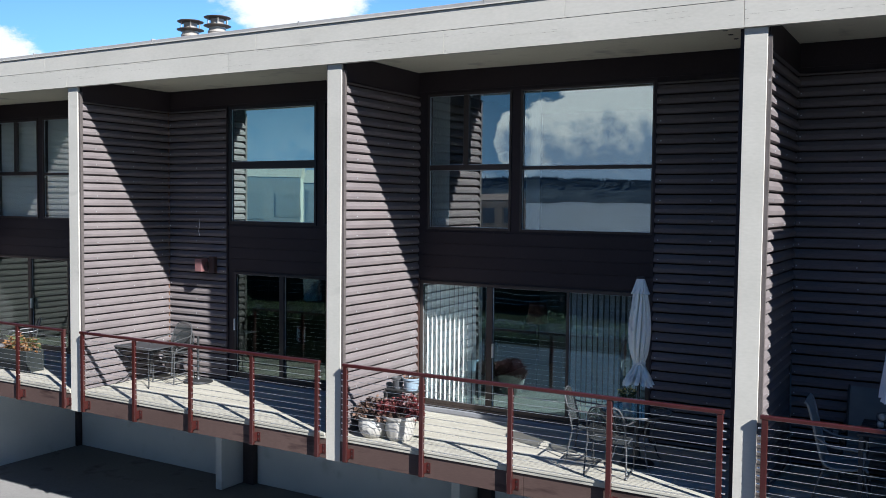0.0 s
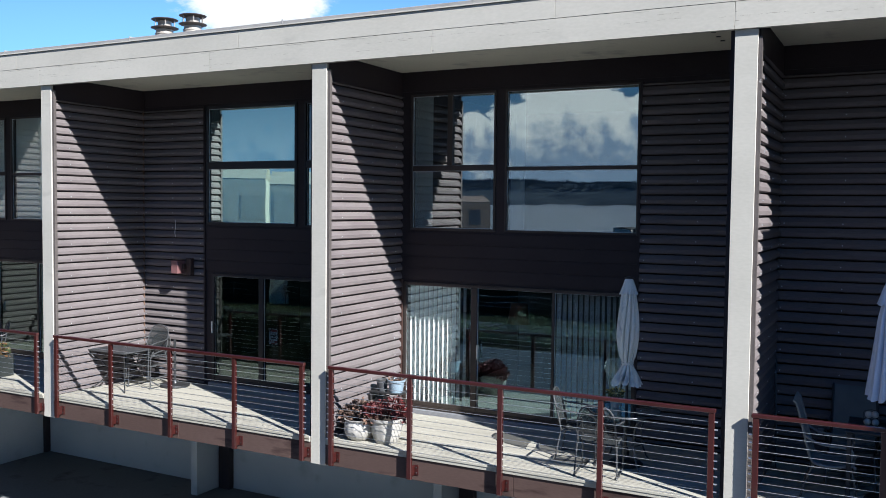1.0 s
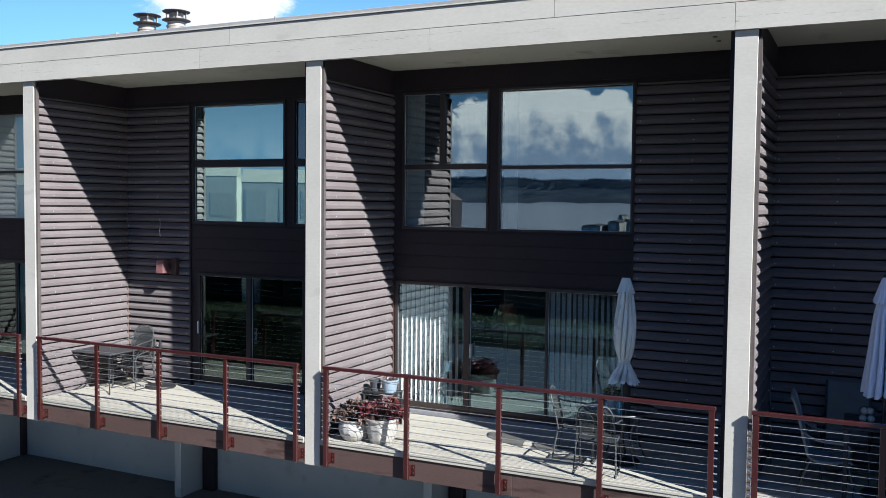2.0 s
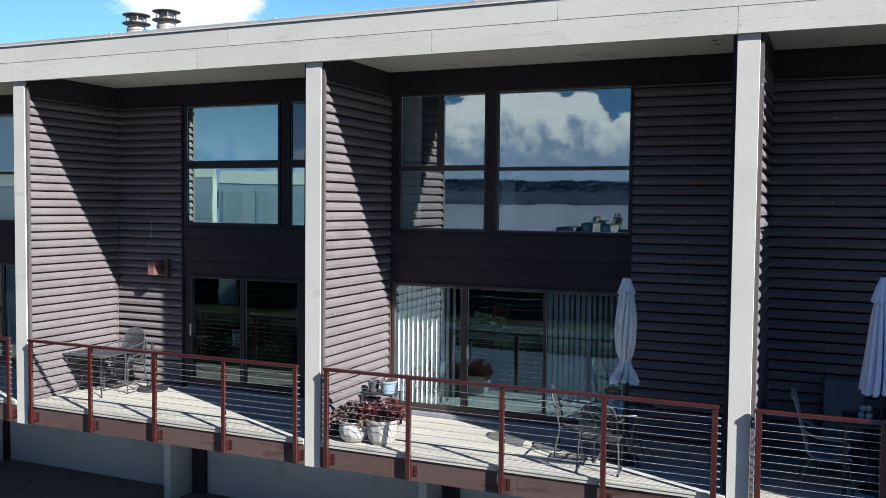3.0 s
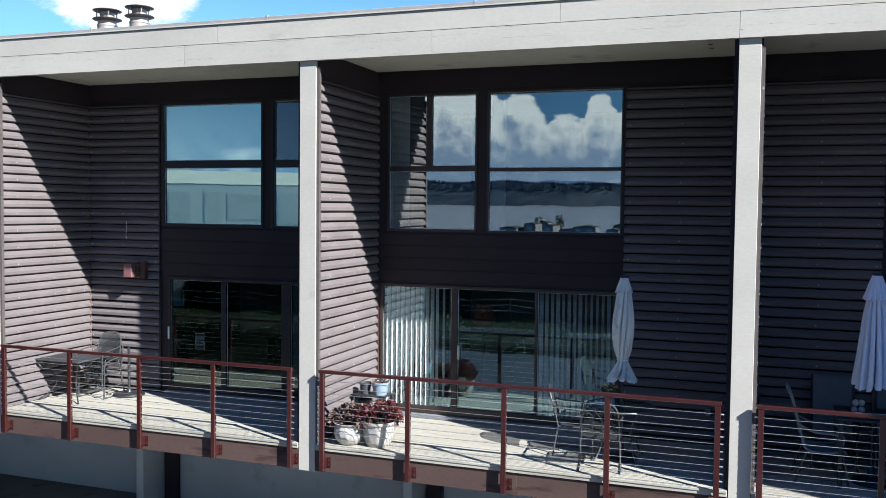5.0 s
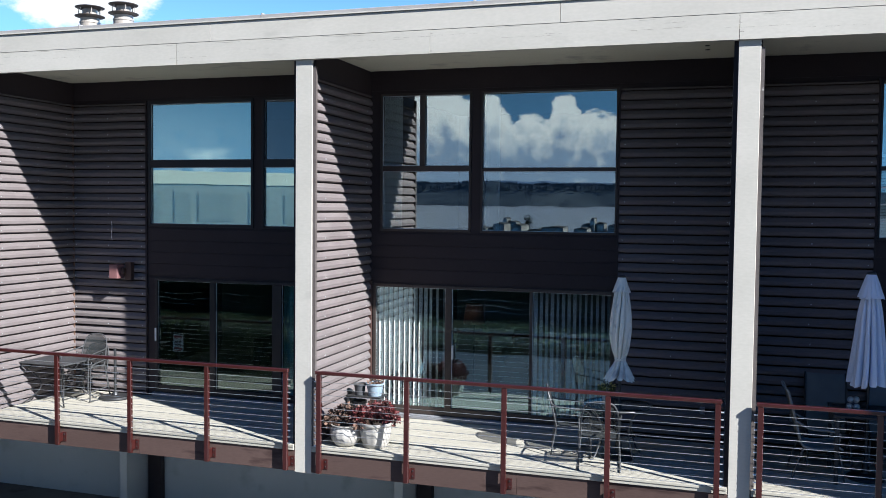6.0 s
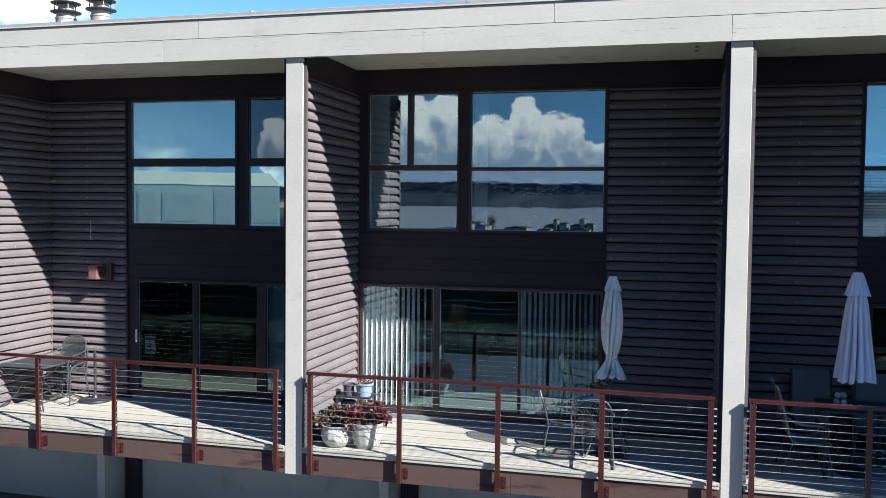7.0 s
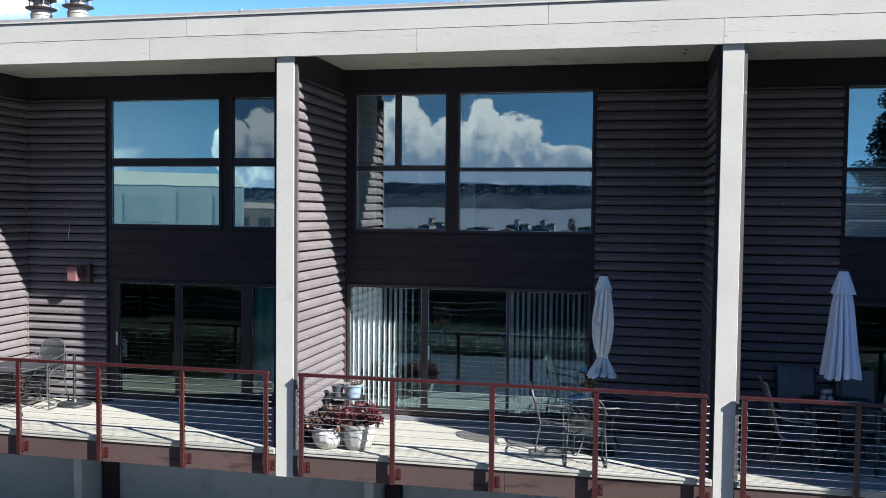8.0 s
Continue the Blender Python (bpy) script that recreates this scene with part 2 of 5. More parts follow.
DECK = surface("weathered_deck_paint", (0.3300, 0.3160, 0.2600), (0.4150, 0.3980, 0.3320), 0.75, 0, 1.8, (0.35, 3, 3), 34, 0.35, 0.002,
               stain=(0.210, 0.200, 0.175), stain_at=(0.58, 0.78), piece=0.09, spec=0.15)
RIM = surface("brown_rim_paint", (0.0680, 0.0455, 0.0385), (0.0920, 0.0625, 0.0535), 0.55, 0, 1.3, (0.4, 1, 2), 30, 0.2, 0.001, stain=(0.024, 0.014, 0.013), piece=0.06, spec=0.15)
RAIL = surface("red_brown_rail_paint", (0.0330, 0.0068, 0.0054), (0.0450, 0.0100, 0.0086), 0.32, 0.0, 3, (1, 1, 1), 60, 0.15, 0.0004, spec=0.4, stain=(0.042, 0.015, 0.012))
RAIL.node_tree.nodes["Principled BSDF"].inputs["Coat Weight"].default_value = 1.0
RAIL.node_tree.nodes["Principled BSDF"].inputs["Coat Roughness"].default_value = 0.06
BEAD = surface("pale_grey_bead", (0.52, 0.56, 0.58), (0.62, 0.66, 0.68), 0.4, 0.3, 3, (1, 1, 1), 60, 0.05, 0.0003)
STEEL = surface("stainless_steel", (0.72, 0.73, 0.74), (0.84, 0.85, 0.86), 0.45, 1.0, 4, (1, 1, 1), 80, 0.05, 0.0003)
BRONZE = surface("bronze_window_frame", (0.042, 0.033, 0.029), (0.057, 0.046, 0.040), 0.42, 0.3, 3, (1, 1, 1), 60, 0.05, 0.0005)
BLACKF = surface("black_window_frame", (0.011, 0.011, 0.014), (0.017, 0.017, 0.021), 0.42, 0.2, 3, (1, 1, 1), 60, 0.05, 0.0005)
SILLM = surface("grey_blue_sill_paint", (0.182, 0.189, 0.201), (0.231, 0.237, 0.250), 0.6, 0, 3, (0.5, 1, 1), 40, 0.15, 0.001)
GLASS = window_glass("window_glass", 0.26, (0.90, 0.95, 0.95), 0.0003, (0.90, 0.97, 0.97))
GLASS_A = window_glass("pale_window_glass", 0.14, (0.95, 0.98, 0.97), 0.0004, (0.90, 1.0, 0.95))
GLASS_E = window_glass("blue_window_glass", 0.36, (0.90, 0.97, 1.0), 0.0004, (0.96, 1.0, 0.92))
GLASS_B = window_glass("green_tinted_window_glass", 0.60, (0.88, 0.96, 0.92), 0.0002, (0.80, 1.0, 0.97))
GLASS_D = window_glass("door_glass", 0.15, (0.95, 0.97, 0.97), 0.0004, (0.66, 0.93, 1.0))
GLASS_DB = window_glass("dark_door_glass", 0.055, (0.70, 0.78, 0.76), 0.0004, (0.84, 1.0, 0.94))
SCREEN_GLASS = window_glass("screened_glass", 0.16, (0.40, 0.44, 0.46), 0.001)
STUCCO = surface("grey_green_stucco", (0.400, 0.430, 0.430), (0.480, 0.510, 0.505), 0.9, 0, 0.9, (1, 1, 1), 60, 0.4, 0.004, stain=(0.330, 0.350, 0.340), stain_at=(0.6, 0.8))
CONCRETE = surface("concrete", (0.182, 0.176, 0.164), (0.231, 0.225, 0.210), 0.9, 0, 0.5, (1, 1, 1), 24, 0.4, 0.004, stain=(0.182, 0.176, 0.164), stain_at=(0.55, 0.75))
# stained concrete, its base colour darkened for the shade below the decks
GARAGE = surface("shade_dark_concrete", (0.075, 0.080, 0.082), (0.110, 0.115, 0.115), 0.8, 0, 0.7, (1, 1, 1), 24, 0.3, 0.003, stain=(0.030, 0.030, 0.030))
ASPHALT = surface("asphalt", (0.026, 0.026, 0.027), (0.036, 0.036, 0.037), 0.95, 0, 0.4, (1, 1, 1), 60, 0.5, 0.006)
LOT = surface("worn_asphalt", (0.034, 0.037, 0.038), (0.048, 0.051, 0.052), 0.62, 0, 0.4, (1, 1, 1), 30, 0.4, 0.005, stain=(0.05, 0.05, 0.05))
SOIL = surface("grassy_slope", (0.012, 0.014, 0.008), (0.020, 0.021, 0.012), 0.95, 0, 0.12, (1, 1, 1), 3.0, 0.6, 0.05, stain=(0.026, 0.023, 0.015), spec=0.0)
# bluish cast of far woods and hills: distance haze put into their colour
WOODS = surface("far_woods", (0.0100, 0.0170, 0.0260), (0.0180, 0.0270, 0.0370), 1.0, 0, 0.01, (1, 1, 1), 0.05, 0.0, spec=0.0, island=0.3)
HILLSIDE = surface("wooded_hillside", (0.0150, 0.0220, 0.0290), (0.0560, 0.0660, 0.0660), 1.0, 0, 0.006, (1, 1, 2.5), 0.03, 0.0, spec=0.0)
FAR_HILL = surface("haze_blue_hills", (0.066, 0.098, 0.140), (0.082, 0.115, 0.155), 1.0, 0, 0.004, (1, 1, 1), 0.02, 0.0, spec=0.0)
WATER = surface("lake_water", (0.105, 0.115, 0.115), (0.135, 0.145, 0.14), 0.34, 0, 0.01, (1, 1, 1), 0.2, 0.05, 0.3, spec=0.6)
LEAF = surface("green_leaves", (0.036, 0.056, 0.016), (0.068, 0.092, 0.028), 0.6, 0, 3, (1, 1, 1), 20, 0, island=0.4)
LEAF_DARK = surface("dark_conifer_needles", (0.0060, 0.0090, 0.0050), (0.0110, 0.0160, 0.0080), 0.95, 0, 1, (1, 1, 1), 10, 0, island=0.4, spec=0.0)
LEAF_RED = surface("red_leaves", (0.0396, 0.0086, 0.0086), (0.1368, 0.0230, 0.0223), 0.5, 0, 8, (1, 1, 1), 40, 0, island=0.5)
LEAF_BROWN = surface("dry_purple_brown_leaves", (0.060, 0.032, 0.024), (0.170, 0.105, 0.070), 0.7, 0, 9, (1, 1, 1), 40, 0, island=0.6)
DARKPOT = surface("black_green_planter_paint", (0.012, 0.016, 0.016), (0.020, 0.025, 0.024), 0.6, 0, 3, (1, 1, 1), 50, 0.2, 0.001)
LEAF_ORANGE = surface("orange_yellow_leaves", (0.1500, 0.0560, 0.0200), (0.2200, 0.1300, 0.0450), 0.6, 0, 9, (1, 1, 1), 40, 0, island=0.4)
PETAL = surface("yellow_petals", (0.55, 0.42, 0.10), (0.65, 0.55, 0.22), 0.6, 0, 9, (1, 1, 1), 40, 0, island=0.25)
BARK = surface("bark", (0.055, 0.040, 0.030), (0.095, 0.072, 0.055), 0.9, 0, 4, (1, 1, 0.3), 20, 0.6, 0.02)
CERAMIC = surface("cream_glazed_ceramic", (0.353, 0.341, 0.304), (0.426, 0.414, 0.377), 0.35, 0, 5, (1, 1, 1), 40, 0.12, 0.001, stain=(0.255, 0.237, 0.201), stain_at=(0.6, 0.78))
BLUEPOT = surface("pale_blue_glaze", (0.206, 0.280, 0.341), (0.267, 0.334, 0.389), 0.35, 0, 6, (1, 1, 1), 40, 0.1, 0.001)
GREYPOT = surface("grey_plastic_pot", (0.0400, 0.0430, 0.0470), (0.0620, 0.0660, 0.0710), 0.55, 0, 6, (1, 1, 1), 40, 0.1, 0.001)
EARTH = surface("potting_soil", (0.03, 0.022, 0.016), (0.06, 0.045, 0.032), 0.95, 0, 20, (1, 1, 1), 90, 0.6, 0.006)
IRON = surface("dark_grey_iron", (0.034, 0.036, 0.038), (0.057, 0.059, 0.061), 0.45, 0.5, 5, (1, 1, 1), 70, 0.2, 0.0006)
TUBE = surface("grey_metal_tube", (0.0650, 0.0680, 0.0700), (0.1000, 0.1040, 0.1060), 0.40, 0.35, 5, (1, 1, 1), 70, 0.15, 0.0005)
SLING = surface("grey_sling_fabric", (0.034, 0.040, 0.041), (0.053, 0.061, 0.062), 0.75, 0, 6, (1, 1, 1), 160, 0.3, 0.0008)
CURTAIN = surface("teal_curtain_cloth", (0.20, 0.40, 0.43), (0.26, 0.48, 0.51), 0.85, 0, 3, (1, 1, 1), 90, 0.2, 0.001)
# one sling fabric in two tones: a shaded copy, then a lit copy
SLING_SHADED = surface("shaded_sling_fabric", (0.1100, 0.1250, 0.1250), (0.1500, 0.1650, 0.1600), 0.75, 0, 6, (1, 1, 1), 160, 0.3, 0.0008)
SLING_LIT = surface("lit_sling_fabric", (0.1612, 0.1736, 0.1674), (0.1984, 0.2108, 0.2046), 0.75, 0, 6, (1, 1, 1), 160, 0.3, 0.0008)
CANVAS = surface("pale_grey_canvas", (0.720, 0.720, 0.640), (0.800, 0.800, 0.720), 0.85, 0, 2, (1, 1, 1), 90, 0.25, 0.001, stain=(0.316, 0.334, 0.353), stain_at=(0.62, 0.8))
CANVAS_L = surface("lavender_grey_canvas", (0.690, 0.745, 0.850), (0.770, 0.825, 0.920), 0.85, 0, 2, (1, 1, 1), 90, 0.25, 0.001)
BLIND = surface("white_vinyl_blind", (0.760, 0.770, 0.750), (0.840, 0.840, 0.820), 0.6, 0, 2, (1, 1, 1), 40, 0.05, 0.0005, piece=0.05)
SHADE = surface("pale_roller_shade", (0.58, 0.66, 0.62), (0.66, 0.73, 0.69), 0.85, 0, 0.8, (1, 1, 1), 80, 0.1, 0.0006)
ROOM = surface("interior_wall_paint", (0.16, 0.15, 0.135), (0.20, 0.19, 0.17), 0.9, 0, 1, (1, 1, 1), 30, 0.05, 0.001)
CARPET = surface("interior_carpet", (0.16, 0.13, 0.10), (0.22, 0.18, 0.14), 0.95, 0, 2, (1, 1, 1), 120, 0.4, 0.003)
FURN = surface("dark_brown_furniture", (0.06, 0.035, 0.025), (0.10, 0.06, 0.04), 0.6, 0, 3, (1, 1, 1), 40, 0.1, 0.001)
LAMPSHADE = surface("terracotta_lamp_shade", (0.26, 0.12, 0.08), (0.32, 0.16, 0.11), 0.8, 0, 4, (1, 1, 1), 60, 0.1, 0.001)
LAMP = surface("red_brown_lamp_metal", (0.158, 0.073, 0.073), (0.206, 0.103, 0.100), 0.5, 0.1, 4, (1, 1, 1), 50, 0.15, 0.0006)
CAP = surface("dark_weathered_cap", (0.050, 0.042, 0.036), (0.085, 0.072, 0.062), 0.55, 0.3, 4, (1, 1, 1), 50, 0.15, 0.0006, stain=(0.12, 0.09, 0.065), stain_at=(0.6, 0.75))
FLUE = surface("galvanised_flue", (0.30, 0.27, 0.23), (0.37, 0.34, 0.29), 0.5, 0.2, 4, (1, 1, 1), 50, 0.1, 0.0006, stain=(0.182, 0.140, 0.103), stain_at=(0.58, 0.74))
ROOFM = surface("roof_membrane", (0.16, 0.16, 0.155), (0.22, 0.22, 0.21), 0.9, 0, 0.8, (1, 1, 1), 30, 0.3, 0.004)
PLASTIC = surface("white_plastic", (0.6600, 0.6600, 0.6500), (0.7400, 0.7400, 0.7300), 0.5, 0, 4, (1, 1, 1), 50, 0.05, 0.0004)
SIGN_RED = surface("red_sign_paint", (0.34, 0.03, 0.03), (0.42, 0.05, 0.05), 0.5, 0, 4, (1, 1, 1), 50, 0.05, 0.0004)
HOUSE = surface("cream_house_siding", (0.2350, 0.2500, 0.2050), (0.2800, 0.2950, 0.2450), 0.8, 0, 0.6, (1, 1, 4), 20, 0.2, 0.003)
HOUSE_BROWN = surface("brown_house_siding", (0.0900, 0.0680, 0.0480), (0.1250, 0.0950, 0.0680), 0.8, 0, 0.6, (1, 1, 4), 20, 0.2, 0.003)
SHED = surface("weathered_shed_boards", (0.08, 0.08, 0.07), (0.14, 0.14, 0.12), 0.85, 0, 0.4, (1, 1, 3), 12, 0.2, 0.004)
SHED_ROOF = surface("dark_shed_roofing", (0.030, 0.030, 0.028), (0.055, 0.055, 0.05), 0.95, 0, 0.8, (1, 1, 1), 12, 0.5, 0.01, spec=0.0)
HOUSE_ROOF = surface("grey_shingles", (0.16, 0.165, 0.125), (0.20, 0.205, 0.16), 0.9, 0, 0.8, (1, 1, 1), 12, 0.5, 0.01)
DARKPANE = surface("dark_house_window", (0.2050, 0.2250, 0.1900), (0.2450, 0.2650, 0.2200), 0.6, 0, 1, (1, 1, 1), 10, 0)
TABLE_GLASS = window_glass("table_glass", 0.45, (0.70, 0.76, 0.76), 0.0004)
RUST = surface("rust_brown_flashing", (0.10, 0.055, 0.036), (0.15, 0.085, 0.055), 0.7, 0.1, 6, (1, 1, 1), 40, 0.2, 0.001)
CRACK = surface("dirty_paint_crack", (0.15, 0.14, 0.12), (0.22, 0.205, 0.18), 0.8, 0, 6, (1, 1, 1), 40, 0.0)
MESH_DARK = surface("dark_woven_mesh", (0.017, 0.021, 0.021), (0.029, 0.034, 0.035), 0.7, 0, 6, (1, 1, 1), 160, 0.3, 0.0008)
MESH_DARK.node_tree.nodes["Principled BSDF"].inputs["Alpha"].default_value = 0.74
MESH_TOP = surface("pierced_iron_top", (0.045, 0.048, 0.052), (0.070, 0.074, 0.080), 0.45, 0.3, 5, (1, 1, 1), 90, 0.2, 0.0006)
MESH_TOP.node_tree.nodes["Principled BSDF"].inputs["Alpha"].default_value = 0.90
FLASH = surface("dark_grey_edge_flashing", (0.0750, 0.0650, 0.0600), (0.1100, 0.0970, 0.0900), 0.6, 0.1, 4, (1, 1, 1), 40, 0.2, 0.001, stain=(0.304, 0.292, 0.274), stain_at=(0.70, 0.74))

# ---------------------------------------------------------------- mesh tools


def box(bm, x0, x1, y0, y1, z0, z1, bevel=0.0):
    v = [bm.verts.new((x, y, z)) for x in (x0, x1) for y in (y0, y1) for z in (z0, z1)]
    fs = [bm.faces.new([v[i] for i in f]) for f in ((0, 1, 3, 2), (4, 6, 7, 5), (0, 4, 5, 1), (2, 3, 7, 6), (0, 2, 6, 4), (1, 5, 7, 3))]
    if bevel:
        es = list({e for f in fs for e in f.edges})
        bmesh.ops.bevel(bm, geom=es, offset=bevel, segments=1, affect="EDGES", profile=0.5)
    return bm


def sweep(bm, pts, r, n=8, closed=False):
    """A round tube along a line of points."""
    pts = [Vector(p) for p in pts]
    rings = []
    last = None
    k = len(pts)
    for i, p in enumerate(pts):
        a = pts[(i - 1) % k] if (closed or i) else p
        b = pts[(i + 1) % k] if (closed or i < k - 1) else p
        d = (b - a).normalized()
        side = last if last is not None else (Vector((0, 0, 1)) if abs(d.z) < 0.9 else Vector((1, 0, 0)))
        side = (side - d * side.dot(d))
        side = side.normalized() if side.length > 1e-5 else d.orthogonal().normalized()
        last = side
        up = d.cross(side)
        rr = r[i] if isinstance(r, (list, tuple)) else r
        rings.append([bm.verts.new(p + (side * math.cos(t) + up * math.sin(t)) * rr) for t in [2 * math.pi * j / n for j in range(n)]])
    for i in range(k if closed else k - 1):
        a, b = rings[i], rings[(i + 1) % k]
        for j in range(n):
            bm.faces.new((a[j], a[(j + 1) % n], b[(j + 1) % n], b[j]))
    if not closed:
        bm.faces.new(rings[0][::-1])
        bm.faces.new(rings[-1])
    return bm


def curve_pts(ctrl, steps=6, closed=False):
    """Catmull-Rom points through a few control points."""
    c = [Vector(p) for p in ctrl]
    k = len(c)
    out = []
    for i in range(k if closed else k - 1):
        p0 = c[(i - 1) % k] if (closed or i) else c[0]
        p1, p2 = c[i], c[(i + 1) % k]
        p3 = c[(i + 2) % k] if (closed or i < k - 2) else c[-1]
        for s in range(steps):
            t = s / steps
            out.append(0.5 * ((2 * p1) + (p2 - p0) * t + (2 * p0 - 5 * p1 + 4 * p2 - p3) * t * t + (3 * p1 - p0 - 3 * p2 + p3) * t ** 3))
    if not closed:
        out.append(c[-1])
    return out


def lathe(bm, prof, n=28, cx=0, cy=0, shape=None, cap=True):
    """A turned body from (radius, height) pairs; shape(angle, i) scales the radius."""
    rings = []
    for i, (r, z) in enumerate(prof):
        rings.append([bm.verts.new((cx + r * (shape(t, i) if shape else 1) * math.cos(t), cy + r * (shape(t, i) if shape else 1) * math.sin(t), z))
                      for t in [2 * math.pi * j / n for j in range(n)]])
    for a, b in zip(rings, rings[1:]):
        for j in range(n):
            bm.faces.new((a[j], a[(j + 1) % n], b[(j + 1) % n], b[j]))
    if cap:
        bm.faces.new(rings[0][::-1])
        bm.faces.new(rings[-1])
    return bm


def leaves(bm, rng, centre, spread, count, size, droop=0.3):
    """Small folded leaves scattered through an uneven clump."""
    for _ in range(count):
        while True:
            p = Vector((rng.uniform(-1, 1), rng.uniform(-1, 1), rng.uniform(-1, 1)))
            if 0.15 < p.length < 1:
                break
        c = Vector(centre) + Vector((p.x * spread[0], p.y * spread[1], p.z * spread[2]))
        d = Vector((p.x, p.y, p.z * 0.6 - droop * rng.random())).normalized()
        s = d.cross(Vector((rng.uniform(-1, 1), rng.uniform(-1, 1), rng.uniform(-0.4, 1)))).normalized()
        l = size * rng.uniform(0.6, 1.3)
        w = l * rng.uniform(0.28, 0.42)
        up = s.cross(d) * w * 0.35
        a, b = bm.verts.new(c), bm.verts.new(c + d * l)
        m1, m2 = bm.verts.new(c + d * l * 0.5 + s * w + up), bm.verts.new(c + d * l * 0.5 - s * w + up)
        bm.faces.new((a, m1, b))
        bm.faces.new((a, b, m2))
    return bm


def finish(bm, smooth):
    bmesh.ops.recalc_face_normals(bm, faces=bm.faces)
    if smooth:
        for f in bm.faces:
            f.smooth = True
        for e in bm.edges:
            if len(e.link_faces) == 2 and e.calc_face_angle(0) > radians(38):
                e.smooth = False


def part(name, bm, material, parent=None, label="", smooth=False):
    me = bpy.data.meshes.new(name)
    finish(bm, smooth)
    bm.to_mesh(me)
    bm.free()
    me.materials.append(material)
    ob = new(name, me)
    ob.parent = parent
    if label:
        ob["label"] = label
    return ob


def thing(name, at, label, category, group="", turn=0.0):
    ob = new(name)
    ob.matrix_basis = pose(*at, 0, 0, turn)
    ob.empty_display_size = 0.1
    return tagged(ob, label, category, group)


def setting(name, bm, material, label, category="", smooth=False, parent=None):
    ob = part(name, bm, material, parent, "", smooth)
    return tagged(ob, label, category, "", "structure") if parent is None else ob


def B():
    return bmesh.new()


# ---------------------------------------------------------------- ground, water, distance
GZ = -2.65
bm = B()
prof = [(4200, GZ), (60, GZ), (-27.9, GZ), (-31, GZ - 0.1), (-52, GZ - 0.3), (-70, GZ - 9), (-110, GZ - 18), (-150, GZ - 24), (-260, GZ - 30), (-9000, GZ - 40)]
cols = [-9000, -400, -120, -60, -30, 0, 30, 60, 120, 400, 9000]
grid = [[bm.verts.new((x, y, z - (0.04 if y > -28 else 0))) for x in cols] for y, z in prof]
for r0, r1 in zip(grid, grid[1:]):
    for j in range(len(cols) - 1):
        bm.faces.new((r0[j], r0[j + 1], r1[j + 1], r1[j]))
setting("ground", bm, SOIL, "rough grassy ground falling to the shore", "ground")
bm = B()
box(bm, -40, 40, -2.5, 1.3, GZ - 0.3, GZ)
setting("pavement", bm, CONCRETE, "pale concrete driveway in front of the carports", "driveway")
# dark colour starts at the deck edge's shadow line and stands for shade
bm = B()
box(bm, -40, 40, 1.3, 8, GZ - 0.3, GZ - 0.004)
setting("floor_carport", bm, GARAGE, "stained concrete carport floor, coloured dark for the shade under the decks", "floor")
bm = B()
box(bm, -9.5, 40, -19.0, -2.5, GZ - 0.3, GZ - 0.004)
setting("pavement_lot", bm, LOT, "worn grey asphalt parking court", "parking")
bm = B()
box(bm, -40, -9.5, -19.0, -2.5, GZ - 0.3, GZ - 0.008)
setting("planting_bed", bm, SOIL, "dark planted bed beside the parking court", "planting bed")
bm = B()
box(bm, -120, 120, -25.85, -21.6, GZ - 0.3, GZ - 0.02)
setting("road", bm, ASPHALT, "grey asphalt street beyond the driveway", "road")
# invented pale strips on the bank, there to mirror as streaks in the doors
for k, (y, lift) in enumerate(((-33.6, 0.7), (-37.5, 1.6), (-44.0, 1.1))):
    bm = B()
    sides = [[], []]
    for i in range(121):
        x = -60 + i
        yy = y + lift * math.sin(x * 0.21 + 1.9 * k) + 0.35 * math.sin(x * 0.63 + k)
        for q, half in zip(sides, (-0.10, 0.10)):
            q.append((bm.verts.new((x, yy + half, GZ - 0.30)), bm.verts.new((x, yy + half, GZ - 0.05))))
    for (a0, a1), (b0, b1) in zip(zip(*sides), list(zip(*sides))[1:]):
        bm.faces.new((a0[1], a1[1], b1[1], b0[1]))
        bm.faces.new((a0[0], a0[1], b0[1], b0[0]))
        bm.faces.new((a1[1], a1[0], b1[0], b1[1]))
    setting("kerb_path_%d" % (k + 1), bm, CONCRETE, "pale winding strip added for streaks mirrored in the doors", "kerb")
bm = B()
v = [bm.verts.new(p) for p in ((-8800, -125, -23.5), (8800, -125, -23.5), (8800, -6400, -23.5), (-8800, -6400, -23.5))]
bm.faces.new(v)
setting("water", bm, WATER, "wide grey lake with light ripples", "lake")

rng = random.Random(11)
bm = B()
ridge = []
for i in range(161):
    x = -6400 + 12800 * i / 160
    h = 112 + 34 * noise.noise(Vector((x * 0.0006, 3.1, 0))) + 14 * noise.noise(Vector((x * 0.0025, 9.1, 0)))
    y = -5200 - 160 * noise.noise(Vector((x * 0.001, 0.4, 2)))
    ridge.append((x, y, h))
rows = [[bm.verts.new((x, y + dy, z)) for x, y, h in ridge for z in [-23.6 + (h + 23.6) * f]] for dy, f in ((260, 0), (170, 0.35), (70, 0.75), (0, 1.0), (-300, 0.8))]
for r0, r1 in zip(rows, rows[1:]):
    for j in range(len(ridge) - 1):
        bm.faces.new((r0[j], r0[j + 1], r1[j + 1], r1[j]))
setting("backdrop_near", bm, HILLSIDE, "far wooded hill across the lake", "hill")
# farther ridge, its haze carried by the blue base colour
bm = B()
rows = [[], [], []]
